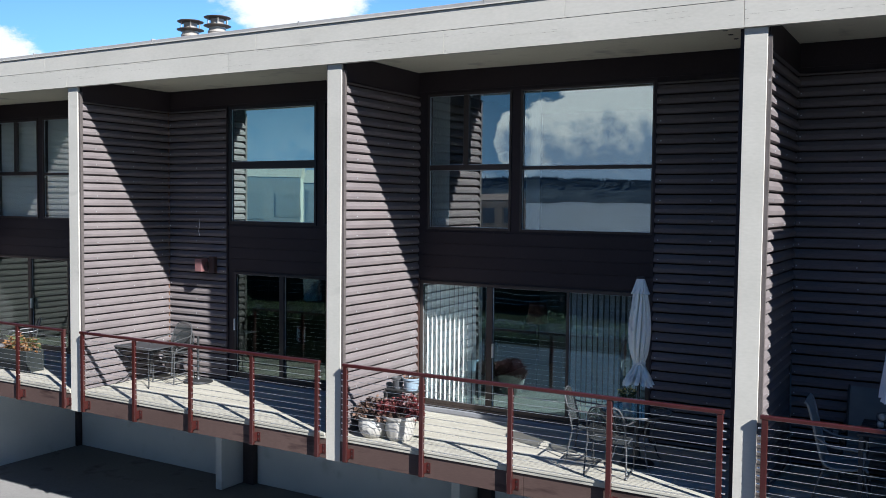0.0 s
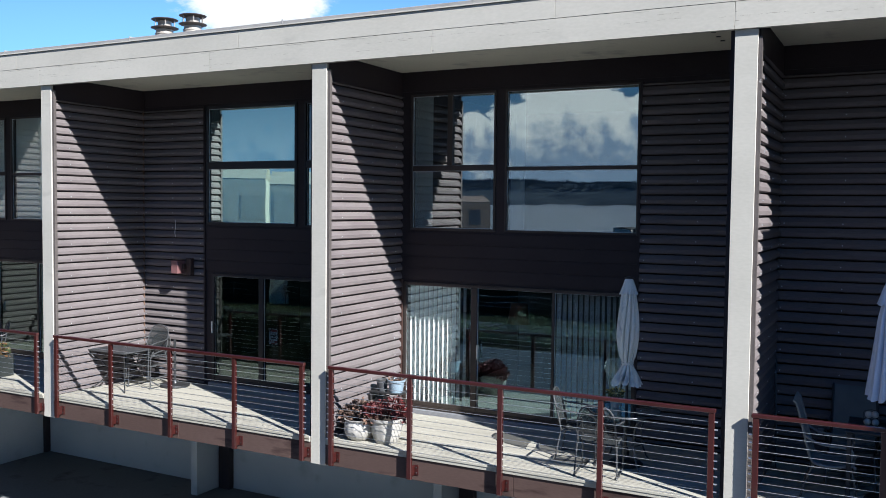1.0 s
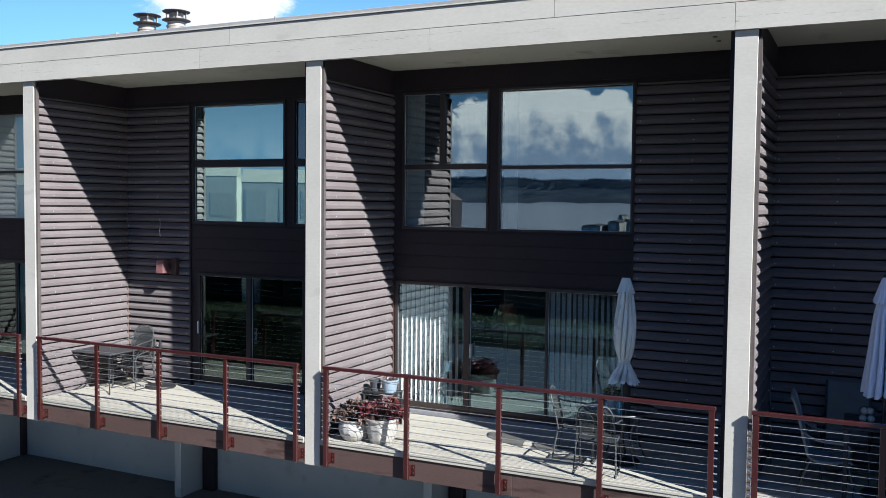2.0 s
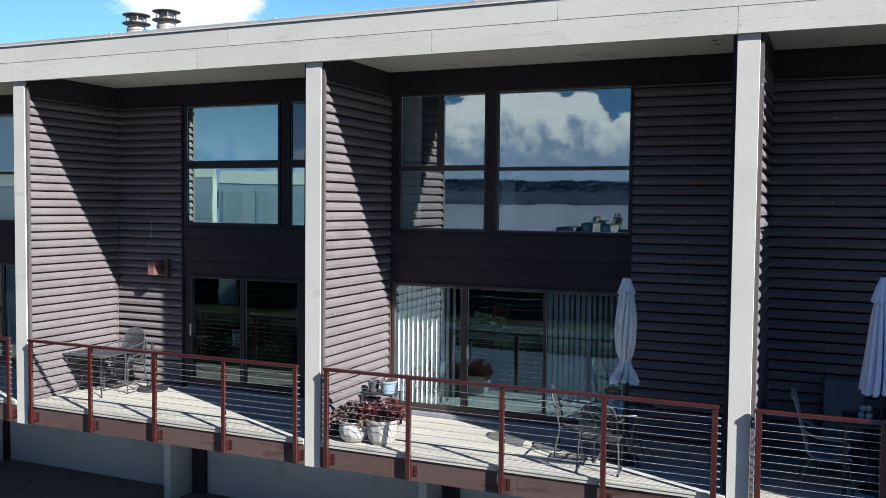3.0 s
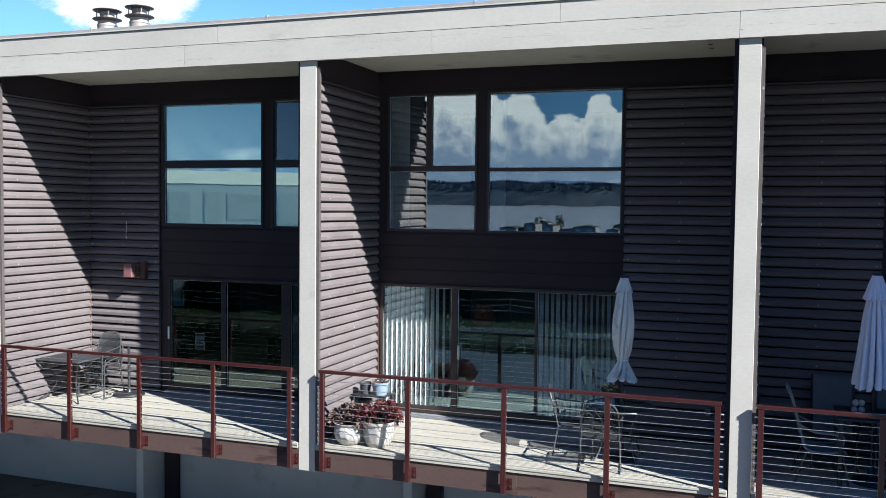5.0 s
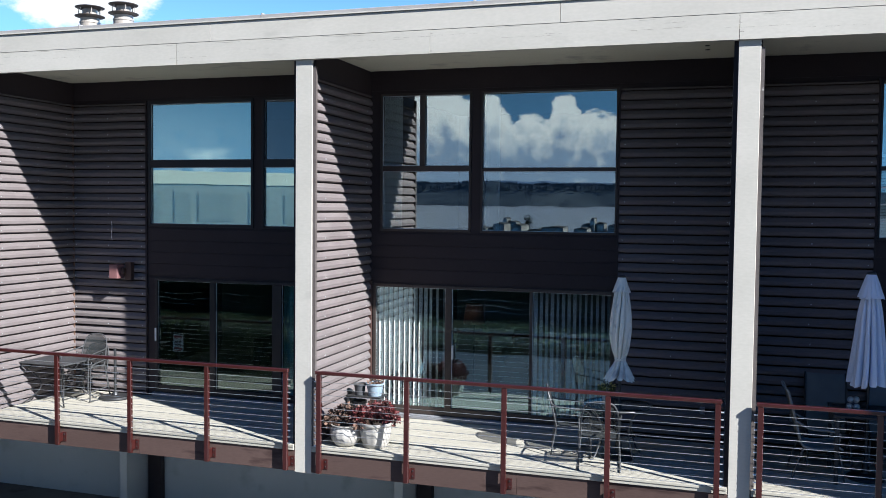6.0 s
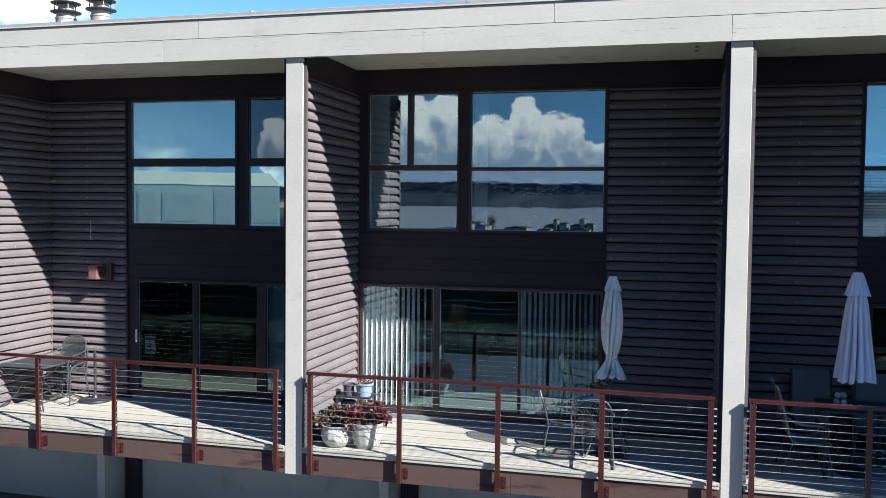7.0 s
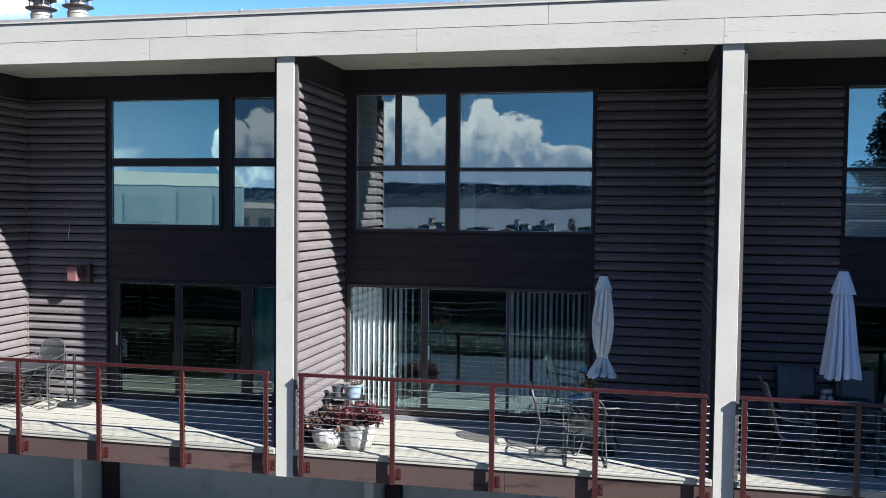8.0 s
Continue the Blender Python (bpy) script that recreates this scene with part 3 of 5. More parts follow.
for i in range(121):
    x = -9000 + 150 * i
    h = 172 + 40 * noise.noise(Vector((x * 0.0004, 8.4, 0))) + 16 * noise.noise(Vector((x * 0.002, 2.2, 0)))
    for q, (y, z) in zip(rows, ((-7300, -30), (-7800, h), (-8300, h * 0.7))):
        q.append(bm.verts.new((x, y, z)))
for r0, r1 in zip(rows, rows[1:]):
    for j in range(120):
        bm.faces.new((r0[j], r0[j + 1], r1[j + 1], r1[j]))
setting("backdrop_far", bm, FAR_HILL, "distant hills coloured blue for haze, behind the wooded one", "hill")
verts, faces = [], []
for i in range(9000):
    k = rng.randrange(len(ridge) - 1)
    f = rng.random()
    x = ridge[k][0] * (1 - f) + ridge[k + 1][0] * f
    if abs(x) > 4800:
        continue
    d = max(0.0, rng.uniform(-0.4, 0.38))
    h = -23.6 + (ridge[k][2] * (1 - f) + ridge[k + 1][2] * f + 23.6) * (1 - d ** 1.3)
    y = ridge[k][1] + d * 262 + rng.uniform(0, 12)
    t, w = rng.uniform(6, 18) if rng.random() < 0.93 else rng.uniform(18, 27), rng.uniform(3, 7)
    b = len(verts)
    for a in range(5):
        verts.append((x + w * math.cos(a * 1.257), y + w * math.sin(a * 1.257), h - 8))
    verts.append((x + rng.uniform(-1, 1), y, h + t * 0.8))
    faces += [(b + a, b + (a + 1) % 5, b + 5) for a in range(5)]
me = bpy.data.meshes.new("far_woods")
me.from_pydata(verts, [], faces)
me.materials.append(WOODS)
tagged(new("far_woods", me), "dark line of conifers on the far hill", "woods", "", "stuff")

# ---------------------------------------------------------------- the building
PARTY = [-11.42, -5.70, 0.005, 5.772, 11.52]       # left edge of each party wall's end board
POST_W, BACK, SOF, FAS0 = 0.25, 2.085, 5.50, 5.36
PITCH, LINE0, RIB = 0.1386, 5.081, 0.042
DZ = 0.03                                          # top of the deck boards


def ribs(z0, z1):
    """Profile of the ribbed metal siding: (height, how far it stands out), from top to bottom."""
    pts = [(z1, 0.0)]
    k = math.floor((LINE0 - z1) / PITCH)
    while True:
        z = LINE0 - k * PITCH
        for dz, out in ((0.008, 0.0), (-0.008, 0.0), (-0.068, 1.0), (-0.114, 1.0)):
            zz = z + dz
            if z0 + 0.002 < zz < z1 - 0.002:
                pts.append((zz, out * RIB))
        if z < z0 - 0.2:
            break
        k += 1
    pts.append((z0, 0.7 * RIB))
    return pts


def siding_sheet(name, along, a0, a1, at, sign, z0, z1, parent=None):
    """A sheet of ribbed siding on a plane; along 'x' (facing sign*y) or 'y' (facing sign*x)."""
    bm = B()
    prof = ribs(z0, z1)
    cuts = [a0, a1]
    cols = []
    for a in cuts:
        col = []
        for z, o in prof:
            p = (a, at + sign * o, z) if along == "x" else (at + sign * o, a, z)
            col.append(bm.verts.new(p))
        cols.append(col)
    for c0, c1 in zip(cols, cols[1:]):
        for i in range(len(prof) - 1):
            bm.faces.new((c0[i], c0[i + 1], c1[i + 1], c1[i]))
    back = []
    for a in (a0, a1):
        p = [((a, at - sign * 0.004, z) if along == "x" else (at - sign * 0.004, a, z)) for z in (z1, z0)]
        back.append([bm.verts.new(q) for q in p])
    for col, bk in zip((cols[0], cols[-1]), back):
        bm.faces.new(col + bk[::-1])
    ob = part(name, bm, SIDING, parent)
    return ob


def screws(parent, along, a_list, at, sign, z0, z1, rng):
    """Small pale screw heads on every second rib."""
    bm = B()
    k = 1
    while True:
        z = LINE0 - k * PITCH - 0.086
        k += 2
        if z < z0 + 0.1:
            break
        if z > z1 - 0.1:
            continue
        for a in a_list:
            q = a + rng.uniform(-0.015, 0.015)
            o = at + sign * (RIB + 0.002)
            x, y = (q, o) if along == "x" else (o, q)
            r = 0.0060
            box(bm, x - r, x + r, y - r * 0.6, y + r * 0.6, z - r, z + r)
    return part("screw_heads", bm, BEAD, parent)


srng = random.Random(5)
party_walls = []
for i, px in enumerate(PARTY):
    bm = B()
    box(bm, px - 0.005, px + 0.25, 0.06, 8.0, -0.34, SOF + 0.25)
    w = setting("wall_party_%d" % (i + 1), bm, TRIM, "dark ribbed metal party wall between two decks", "wall")
    party_walls.append(w)
    for side, at, sg in (("r", px + 0.25, 1), ("l", px - 0.005, -1)):
        siding_sheet("siding", "y", 0.075, BACK - 0.005, at, sg, DZ + 0.01, 5.12, w)
        screws(w, "y", (0.35, 1.15, 1.85), at, sg, 0.1, 5.1, srng)
        bm = B()
        box(bm, at + (0.0 if sg > 0 else -0.018), at + (0.018 if sg > 0 else 0.0), 0.075, BACK - 0.003, 5.125, SOF - 0.003)
        part("top_trim", bm, TRIM, w)
        bm = B()
        box(bm, at - (0.0 if sg > 0 else RIB + 0.002), at + (RIB + 0.002 if sg > 0 else 0.0), 0.020 if sg > 0 else 0.052, 0.074, -0.02, FAS0 - 0.09 if sg > 0 else FAS0 + 0.06)
        part("edge_flashing", bm, FLASH if sg > 0 else TRIM, w)
    bm = B()
    box(bm, px, px + POST_W, 0.0, 0.05, -0.36, FAS0 - 0.003, 0.004)
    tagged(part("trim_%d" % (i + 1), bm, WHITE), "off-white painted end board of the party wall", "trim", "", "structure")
    # pier and dark column below
    bm = B()
    box(bm, px + 0.24, px + 0.41, 3.3, 4.05, GZ, -0.36, 0.008)
    tagged(part("pier", bm, STUCCO), "grey-green stuccoed carport pier", "pier", "carport piers", "structure")
    bm = B()
    box(bm, px + 0.45, px + 0.74, 3.9, 4.05, GZ, -0.36, 0.01)
    tagged(part("column", bm, TRIM), "dark brown column against the carport wall", "column", "carport columns", "structure")

bm = B()
box(bm, -11.02, -10.74, 0.7, 3.89, GZ, -0.36)
setting("wall_carport_side", bm, STUCCO, "grey-green stucco side wall of the carport", "wall")
# unseen block beyond the last deck, sized to cast the shade on it
bm = B()
box(bm, 11.78, 17.59, -2.22, 8.0, GZ, 7.74)
setting("wall_wing", bm, SIDING, "unseen tall block added to shade the last deck", "wall")

bm = B()
box(bm, -13, 11.77, 4.051, 4.3, GZ, -0.36)
setting("wall_carport", bm, STUCCO, "grey-green stucco wall at the back of the carport", "wall")
bm = B()
box(bm, -13, 11.77, 0.06, 4.3, -0.358, -0.33)
setting("ceiling_carport", bm, STUCCO, "grey-green painted underside of the decks", "ceiling")
bm = B()
box(bm, -13, 11.77, 0.03, 2.06, SOF, SOF + 0.04)
setting("ceiling_soffit", bm, SOFFIT, "warm grey painted soffit under the roof", "soffit")
bm = B()
box(bm, -13, 11.77, 0.0, 8.2, SOF + 0.26, 5.93)
setting("roof", bm, ROOFM, "flat grey roof with low parapet", "roof")

# fascia in butted boards
LOWER = [-13.3, -9.49, -5.68, -1.865, 1.955, 5.775, 9.6, 11.77]
UPPER = [-13.3, -11.2, -6.26, -1.30, 3.66, 8.62, 11.77]
fascia = tagged(new("trim_fascia"), "off-white painted two-board roof fascia", "fascia", "", "structure")
for a, b in zip(LOWER, LOWER[1:]):
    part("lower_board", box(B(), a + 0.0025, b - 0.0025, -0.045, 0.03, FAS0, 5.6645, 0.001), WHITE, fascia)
for a, b in zip(UPPER, UPPER[1:]):
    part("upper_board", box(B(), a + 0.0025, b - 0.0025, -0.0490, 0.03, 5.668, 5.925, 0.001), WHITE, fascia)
for j in range(8):
    a = -13.3 + 3.05 * j - 0.3
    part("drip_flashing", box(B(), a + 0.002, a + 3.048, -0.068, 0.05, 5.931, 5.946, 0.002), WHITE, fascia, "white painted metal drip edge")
    part("coping", box(B(), a + 0.9, a + 3.946, -0.02, 0.25, 5.947, 6.005, 0.004), COPING, fascia, "grey metal roof coping")
    part("coping_joint", box(B(), a + 0.88, a + 0.9, -0.024, 0.25, 5.947, 6.025), COPING, fascia)

# hairline cracks in the old paint of the lower boards, and along their top edge
crng = random.Random(5)
bm = B()
for _ in range(20):
    x = crng.uniform(-9, 11)
    z = crng.choice((5.46, 5.50, 5.53, 5.58)) + crng.uniform(-0.015, 0.015)
    for k in range(crng.randrange(2, 6)):
        ln = crng.uniform(0.03, 0.16)
        hh = crng.uniform(0.0004, 0.0010)
        box(bm, x, x + ln, -0.0458, -0.0450, z - hh, z + hh)
        x += ln + crng.uniform(0.01, 0.12)
        z += crng.uniform(-0.004, 0.004)
for _ in range(26):
    x = crng.uniform(-9, 11)
    ln, z = crng.uniform(0.1, 0.5), 5.645 + crng.uniform(-0.006, 0.010)
    box(bm, x, x + ln, -0.0458, -0.0450, z, z + 0.0014)
for jx in LOWER[1:-1]:
    for _ in range(3):
        z = crng.uniform(5.38, 5.62)
        box(bm, jx + 0.004, jx + crng.uniform(0.02, 0.06), -0.0458, -0.0450, z, z + 0.003)
part("paint_cracks", bm, CRACK, fascia, "hairline cracks in the paint")
# blobs of pale paint and filler on the flashing of one end board
bm = B()
for z, r in ((4.66, 0.015), (4.52, 0.015), (4.47, 0.019), (4.43, 0.010), (3.98, 0.009), (3.72, 0.008), (3.50, 0.010), (3.46, 0.013), (3.02, 0.008), (2.55, 0.009), (2.2, 0.007)):
    px = PARTY[3] + 0.25 + RIB * crng.uniform(0.2, 0.9)
    lathe(bm, [(0.001, z - r * 1.3), (r * 0.8, z - r * 0.7), (r, z), (r * 0.7, z + r * 0.8), (0.001, z + r * 1.2)], 8, px, 0.055, cap=False, shape=lambda t, i: 0.7 + 0.3 * math.sin(3 * t + i))
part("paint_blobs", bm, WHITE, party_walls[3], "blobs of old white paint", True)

# ---------------------------------------------------------------- units


def unit(k, x0, x1, flip):
    """One dwelling's back wall: x0, x1 the inner faces of its party walls; flip mirrors the layout."""

    def X(u):
        return (x0 + u) if not flip else (x1 - u)

    def span(u0, u1):
        a, b = X(u0), X(u1)
        return (a, b) if a < b else (b, a)

    wide = x1 - x0
    # openings in u (distance from the wall beside the small window)
    small, big = (0.21, 1.71), (1.86, 3.93)
    dr = (0.10, 3.93)
    if flip:
        dr = (0.12, 3.79)
    wz0, wz1, dz0, dz1 = 2.985, 5.145, 0.10, (2.10 if flip else 2.15)
    holes = [(*span(*small), wz0, wz1), (*span(*big), wz0, wz1), (*span(*dr), dz0, dz1)]
    xs = sorted({x0, x1, *[h[0] for h in holes], *[h[1] for h in holes]})
    zs = sorted({-0.33, SOF + 0.1, dz0, dz1, wz0, wz1})
    bm = B()
    for a, b in zip(zs, zs[1:]):
        run = None
        for c, d in zip(xs, xs[1:]):
            mx, mz = (c + d) / 2, (a + b) / 2
            if any(h[0] < mx < h[1] and h[2] < mz < h[3] for h in holes):
                if run:
                    box(bm, run[0], run[1], BACK, BACK + 0.17, a, b)
                run = None
            else:
                run = (run[0], d) if run else (c, d)
        if run:
            box(bm, run[0], run[1], BACK, BACK + 0.17, a, b)
    wall = setting("wall_back_%d" % k, bm, TRIM, "dark brown back wall of a deck with ribbed siding", "wall")
    s0, s1 = span(3.965, wide - 0.04)
    siding_sheet("siding", "x", s0, s1, BACK, -1, DZ + 0.02, 5.12, wall)
    screws(wall, "x", [s0 + 0.06, s0 + 0.06 + 0.5 * (s1 - s0 - 0.12), s1 - 0.06], BACK, -1, 0.1, 5.1, srng)
    c0, c1 = span(3.935, 3.963)
    part("corner_trim", box(B(), c0, c1, BACK - 0.04, BACK - 0.001, DZ + 0.02, 5.15), TRIM, wall)
    for cx in ((x0 + RIB + 0.002,) if k == 2 else ()):
        part("corner_flashing", box(B(), cx, cx + 0.022, BACK - 0.062, BACK - 0.041, DZ + 0.02, 5.12, 0.002), RUST, wall, "rusty brown corner flashing")
    # flat boards between the storeys and below the soffit
    p0, p1 = span(0.045, 3.932)
    nb = 4
    for j in range(nb):
        za = dz1 + 0.04 + (wz0 - 0.035 - dz1 - 0.04) * j / nb
        zb = dz1 + 0.04 + (wz0 - 0.035 - dz1 - 0.04) * (j + 1) / nb
        part("spandrel_board", box(B(), p0, p1, BACK - 0.016, BACK - 0.001, za + 0.002, zb - 0.002, 0.002), TRIM, wall)
    q0, q1 = span(0.045, wide - 0.045)
    part("header_board", box(B(), q0, q1, BACK - 0.014, BACK - 0.001, 5.19, SOF - 0.004, 0.002), TRIM, wall)
    m0, m1 = span(0.0, 0.09)
    part("door_side_trim", box(B(), m0 + 0.003, m1 - 0.003, BACK - 0.03, BACK - 0.001, DZ + 0.01, dz1 + 0.03, 0.003), TRIM_BROWN, wall)

    fr = BLACKF if flip else BRONZE
    lean = 0.0045 if k == 3 else 0.0                # these panes lean out a few millimetres

    def frame_bars(par, a, b, z0, z1, w, y0, y1, mat, name="window_frame"):
        bm = B()
        box(bm, a, a + w, y0, y1, z0, z1, 0.003)
        box(bm, b - w, b, y0, y1, z0, z1, 0.003)
        box(bm, a + w + 0.0005, b - w - 0.0005, y0 + 0.001, y1, z0, z0 + w, 0.003)
        box(bm, a + w + 0.0005, b - w - 0.0005, y0 + 0.001, y1, z1 - w, z1, 0.003)
        return part(name, bm, mat, par)

    def pane(par, a, b, z0, z1, y, mat):
        bm = box(B(), a, b, y, y + 0.006, z0, z1)
        for v in bm.verts:
            v.co.y -= lean * (v.co.z - z0)
        ob = part("pane", bm, mat, par)
        ob.visible_shadow = False
        bm = B()
        i, s = 0.006, 0.013
        for c in ((a + i, a + s, z0 + i, z1 - i), (b - s, b - i, z0 + i, z1 - i), (a + s, b - s, z0 + i, z0 + s), (a + s, b - s, z1 - s, z1 - i)):
            box(bm, c[0], c[1], y - 0.006, y - 0.002, c[2], c[3])
        for v in bm.verts:
            v.co.y -= lean * (v.co.z - z0)
        part("glazing_bead", bm, BEAD, par, "pale glazing bead")
        return ob

    # large window: two lights, one over the other
    a, b = span(*big)
    win = tagged(new("window_%d" % (2 * k - 1)), "large fixed two-light window in a dark frame reflecting the sky", "window", "upper windows", "structure")
    frame_bars(win, a + 0.002, b - 0.002, wz0 + 0.002, wz1 - 0.002, 0.028 if k != 2 else 0.05, BACK - 0.02, BACK + 0.07, fr)
    bz = (3.925, 3.975) if k != 2 else (4.005, 4.13)
    part("transom", box(B(), a + 0.03, b - 0.03, BACK - 0.012, BACK + 0.065, bz[0], bz[1], 0.004), fr, win)
    e = 0.022 if k != 2 else 0.045
    glass_up, glass_low = {1: (GLASS_A, GLASS_A), 2: (GLASS_B, GLASS_B), 4: (GLASS_E, GLASS_A)}.get(k, (GLASS, GLASS))
    pane(win, a + e, b - e, bz[1] - 0.003, wz1 - e, BACK + 0.03, glass_up)
    pane(win, a + e, b - e, wz0 + e, bz[0] + 0.003, BACK + 0.03, glass_low)
    if k == 4:
        for j in range(1, 4):
            z = wz0 + e + (bz[0] - wz0 - e) * j / 4
            part("muntin", box(B(), a + e, b - e, BACK + 0.010, BACK + 0.026, z - 0.011, z + 0.011, 0.002), BLIND, win, "pale glazing bar")
        for j in range(1, 3):
            x = a + e + (b - a - 2 * e) * j / 3
            part("muntin", box(B(), x - 0.009, x + 0.009, BACK + 0.008, BACK + 0.024, wz0 + e, bz[0], 0.002), BLIND, win, "pale glazing bar")
    # small window: slider over a fixed light
    a, b = span(*small)
    win2 = tagged(new("window_%d" % (2 * k)), "small window with a slider above a fixed light", "window", "upper windows", "structure")
    frame_bars(win2, a + 0.002, b - 0.002, wz0 + 0.002, wz1 - 0.002, 0.035, BACK - 0.02, BACK + 0.07, fr)
    bz2 = (3.93, 4.01) if not flip else (4.005, 4.13)
    part("transom", box(B(), a + 0.036, b - 0.036, BACK - 0.013, BACK + 0.065, bz2[0], bz2[1], 0.004), fr, win2)
    mx = X(0.91)
    part("mullion", box(B(), mx - 0.045, mx + 0.045, BACK - 0.008, BACK + 0.06, bz2[1] + 0.001, wz1 - 0.038, 0.004), fr, win2)
    near_wall, far_wall = span(0.21 + 0.03, 0.91), span(0.91, 1.71 - 0.03)
    pane(win2, near_wall[0], near_wall[1], bz2[1] - 0.003, wz1 - 0.033, BACK + 0.02, GLASS_A if k == 1 else GLASS)
    pane(win2, far_wall[0], far_wall[1], bz2[1] - 0.003, wz1 - 0.033, BACK + 0.035, SCREEN_GLASS if flip else GLASS_A if k == 1 else GLASS)
    pane(win2, a + 0.03, b - 0.03, wz0 + 0.033, bz2[0] + 0.003, BACK + 0.03, GLASS_B if k == 2 else GLASS_A if k == 1 else GLASS)

    # sliding door with three lights
    a, b = span(*dr)
    dobj = tagged(new("door_%d" % k), "wide sliding glass door with three lights in a dark frame", "door", "deck doors", "structure")
    frame_bars(dobj, a + 0.002, b - 0.002, dz0 + 0.002, dz1 - 0.002, 0.05, BACK - 0.022, BACK + 0.09, fr, "door_frame")
    if not flip:
        bars = ((1.365, 0.05), (2.675, 0.022))
    else:
        bars = ((1.43, 0.088), (2.655, 0.050))
    edges = [dr[0] + 0.04]
    for u, hw in bars:
        c0, c1 = span(u - hw, u + hw)
        part("stile", box(B(), c0, c1, BACK - 0.012, BACK + 0.075, dz0 + 0.053, dz1 - 0.053, 0.004), fr, dobj)
        edges += [u - hw + 0.005, u + hw - 0.005]
    edges.append(dr[1] - 0.04)
    for j in range(3):
        c0, c1 = span(edges[2 * j], edges[2 * j + 1])
        pane(dobj, c0, c1, dz0 + 0.045, dz1 - 0.045, BACK + 0.02 + 0.015 * (j % 2), GLASS_DB if flip or k == 1 else GLASS_D)
        part("bottom_rail", box(B(), min(c0, c1), max(c0, c1), BACK - 0.006, BACK + 0.018, dz0 + 0.054, dz0 + 0.12, 0.003), fr, dobj)
    hx = X(bars[0][0] + bars[0][1] + 0.03) if not flip else X(dr[1] - 0.025)
    part("handle", box(B(), hx - 0.012, hx + 0.012, BACK - 0.055, BACK - 0.023 if flip else BACK - 0.007, 1.0, 1.22, 0.005), STEEL, dobj, "slim metal pull handle")
    part("sill", box(B(), a - 0.03, b + 0.03, BACK - 0.085, BACK - 0.002, DZ + 0.002, dz0 - 0.004, 0.004), SILLM, dobj, "grey painted door sill")

    # rooms behind
    bm = B()
    for z in (0.06, 2.62):
        box(bm, x0 + 0.001, x1 - 0.001, BACK + 0.171, 7.0, z - 0.2, z)
    setting("floor_room_%d" % k, bm, CARPET, "carpeted floors inside a dwelling", "floor")
    bm = B()
    box(bm, x0 + 0.001, x1 - 0.001, 7.0, 7.2, -0.14, SOF + 0.2)
    setting("wall_room_%d" % k, bm, ROOM, "plain inner wall of a dwelling", "wall")
    bm = B()
    box(bm, x0 + 0.001, x1 - 0.001, BACK + 0.171, 7.0, 2.36, 2.4)
    box(bm, x0 + 0.001, x1 - 0.001, BACK + 0.171, 7.0, 5.3, 5.34)
    setting("ceiling_room_%d" % k, bm, ROOM, "plain ceilings inside a dwelling", "ceiling")
    return X, span


UNITS = []
for k in range(4):
    UNITS.append(unit(k + 1, PARTY[k] + 0.22, PARTY[k + 1] + 0.03, k % 2 == 1))

# ---------------------------------------------------------------- decks and railings
RAILS = {
    0: [-11.01, -9.75, -8.45, -7.10, -5.79],
    1: [-5.28, -3.97, -2.66, -1.355, -0.10],
    2: [0.41, 1.69, 3.02, 4.34, 5.64],
    3: [6.12, 7.40, 8.72, 10.04, 11.36],
}
grommet = None
CABLES = [0.955 - 0.0893 * j for j in range(11)]
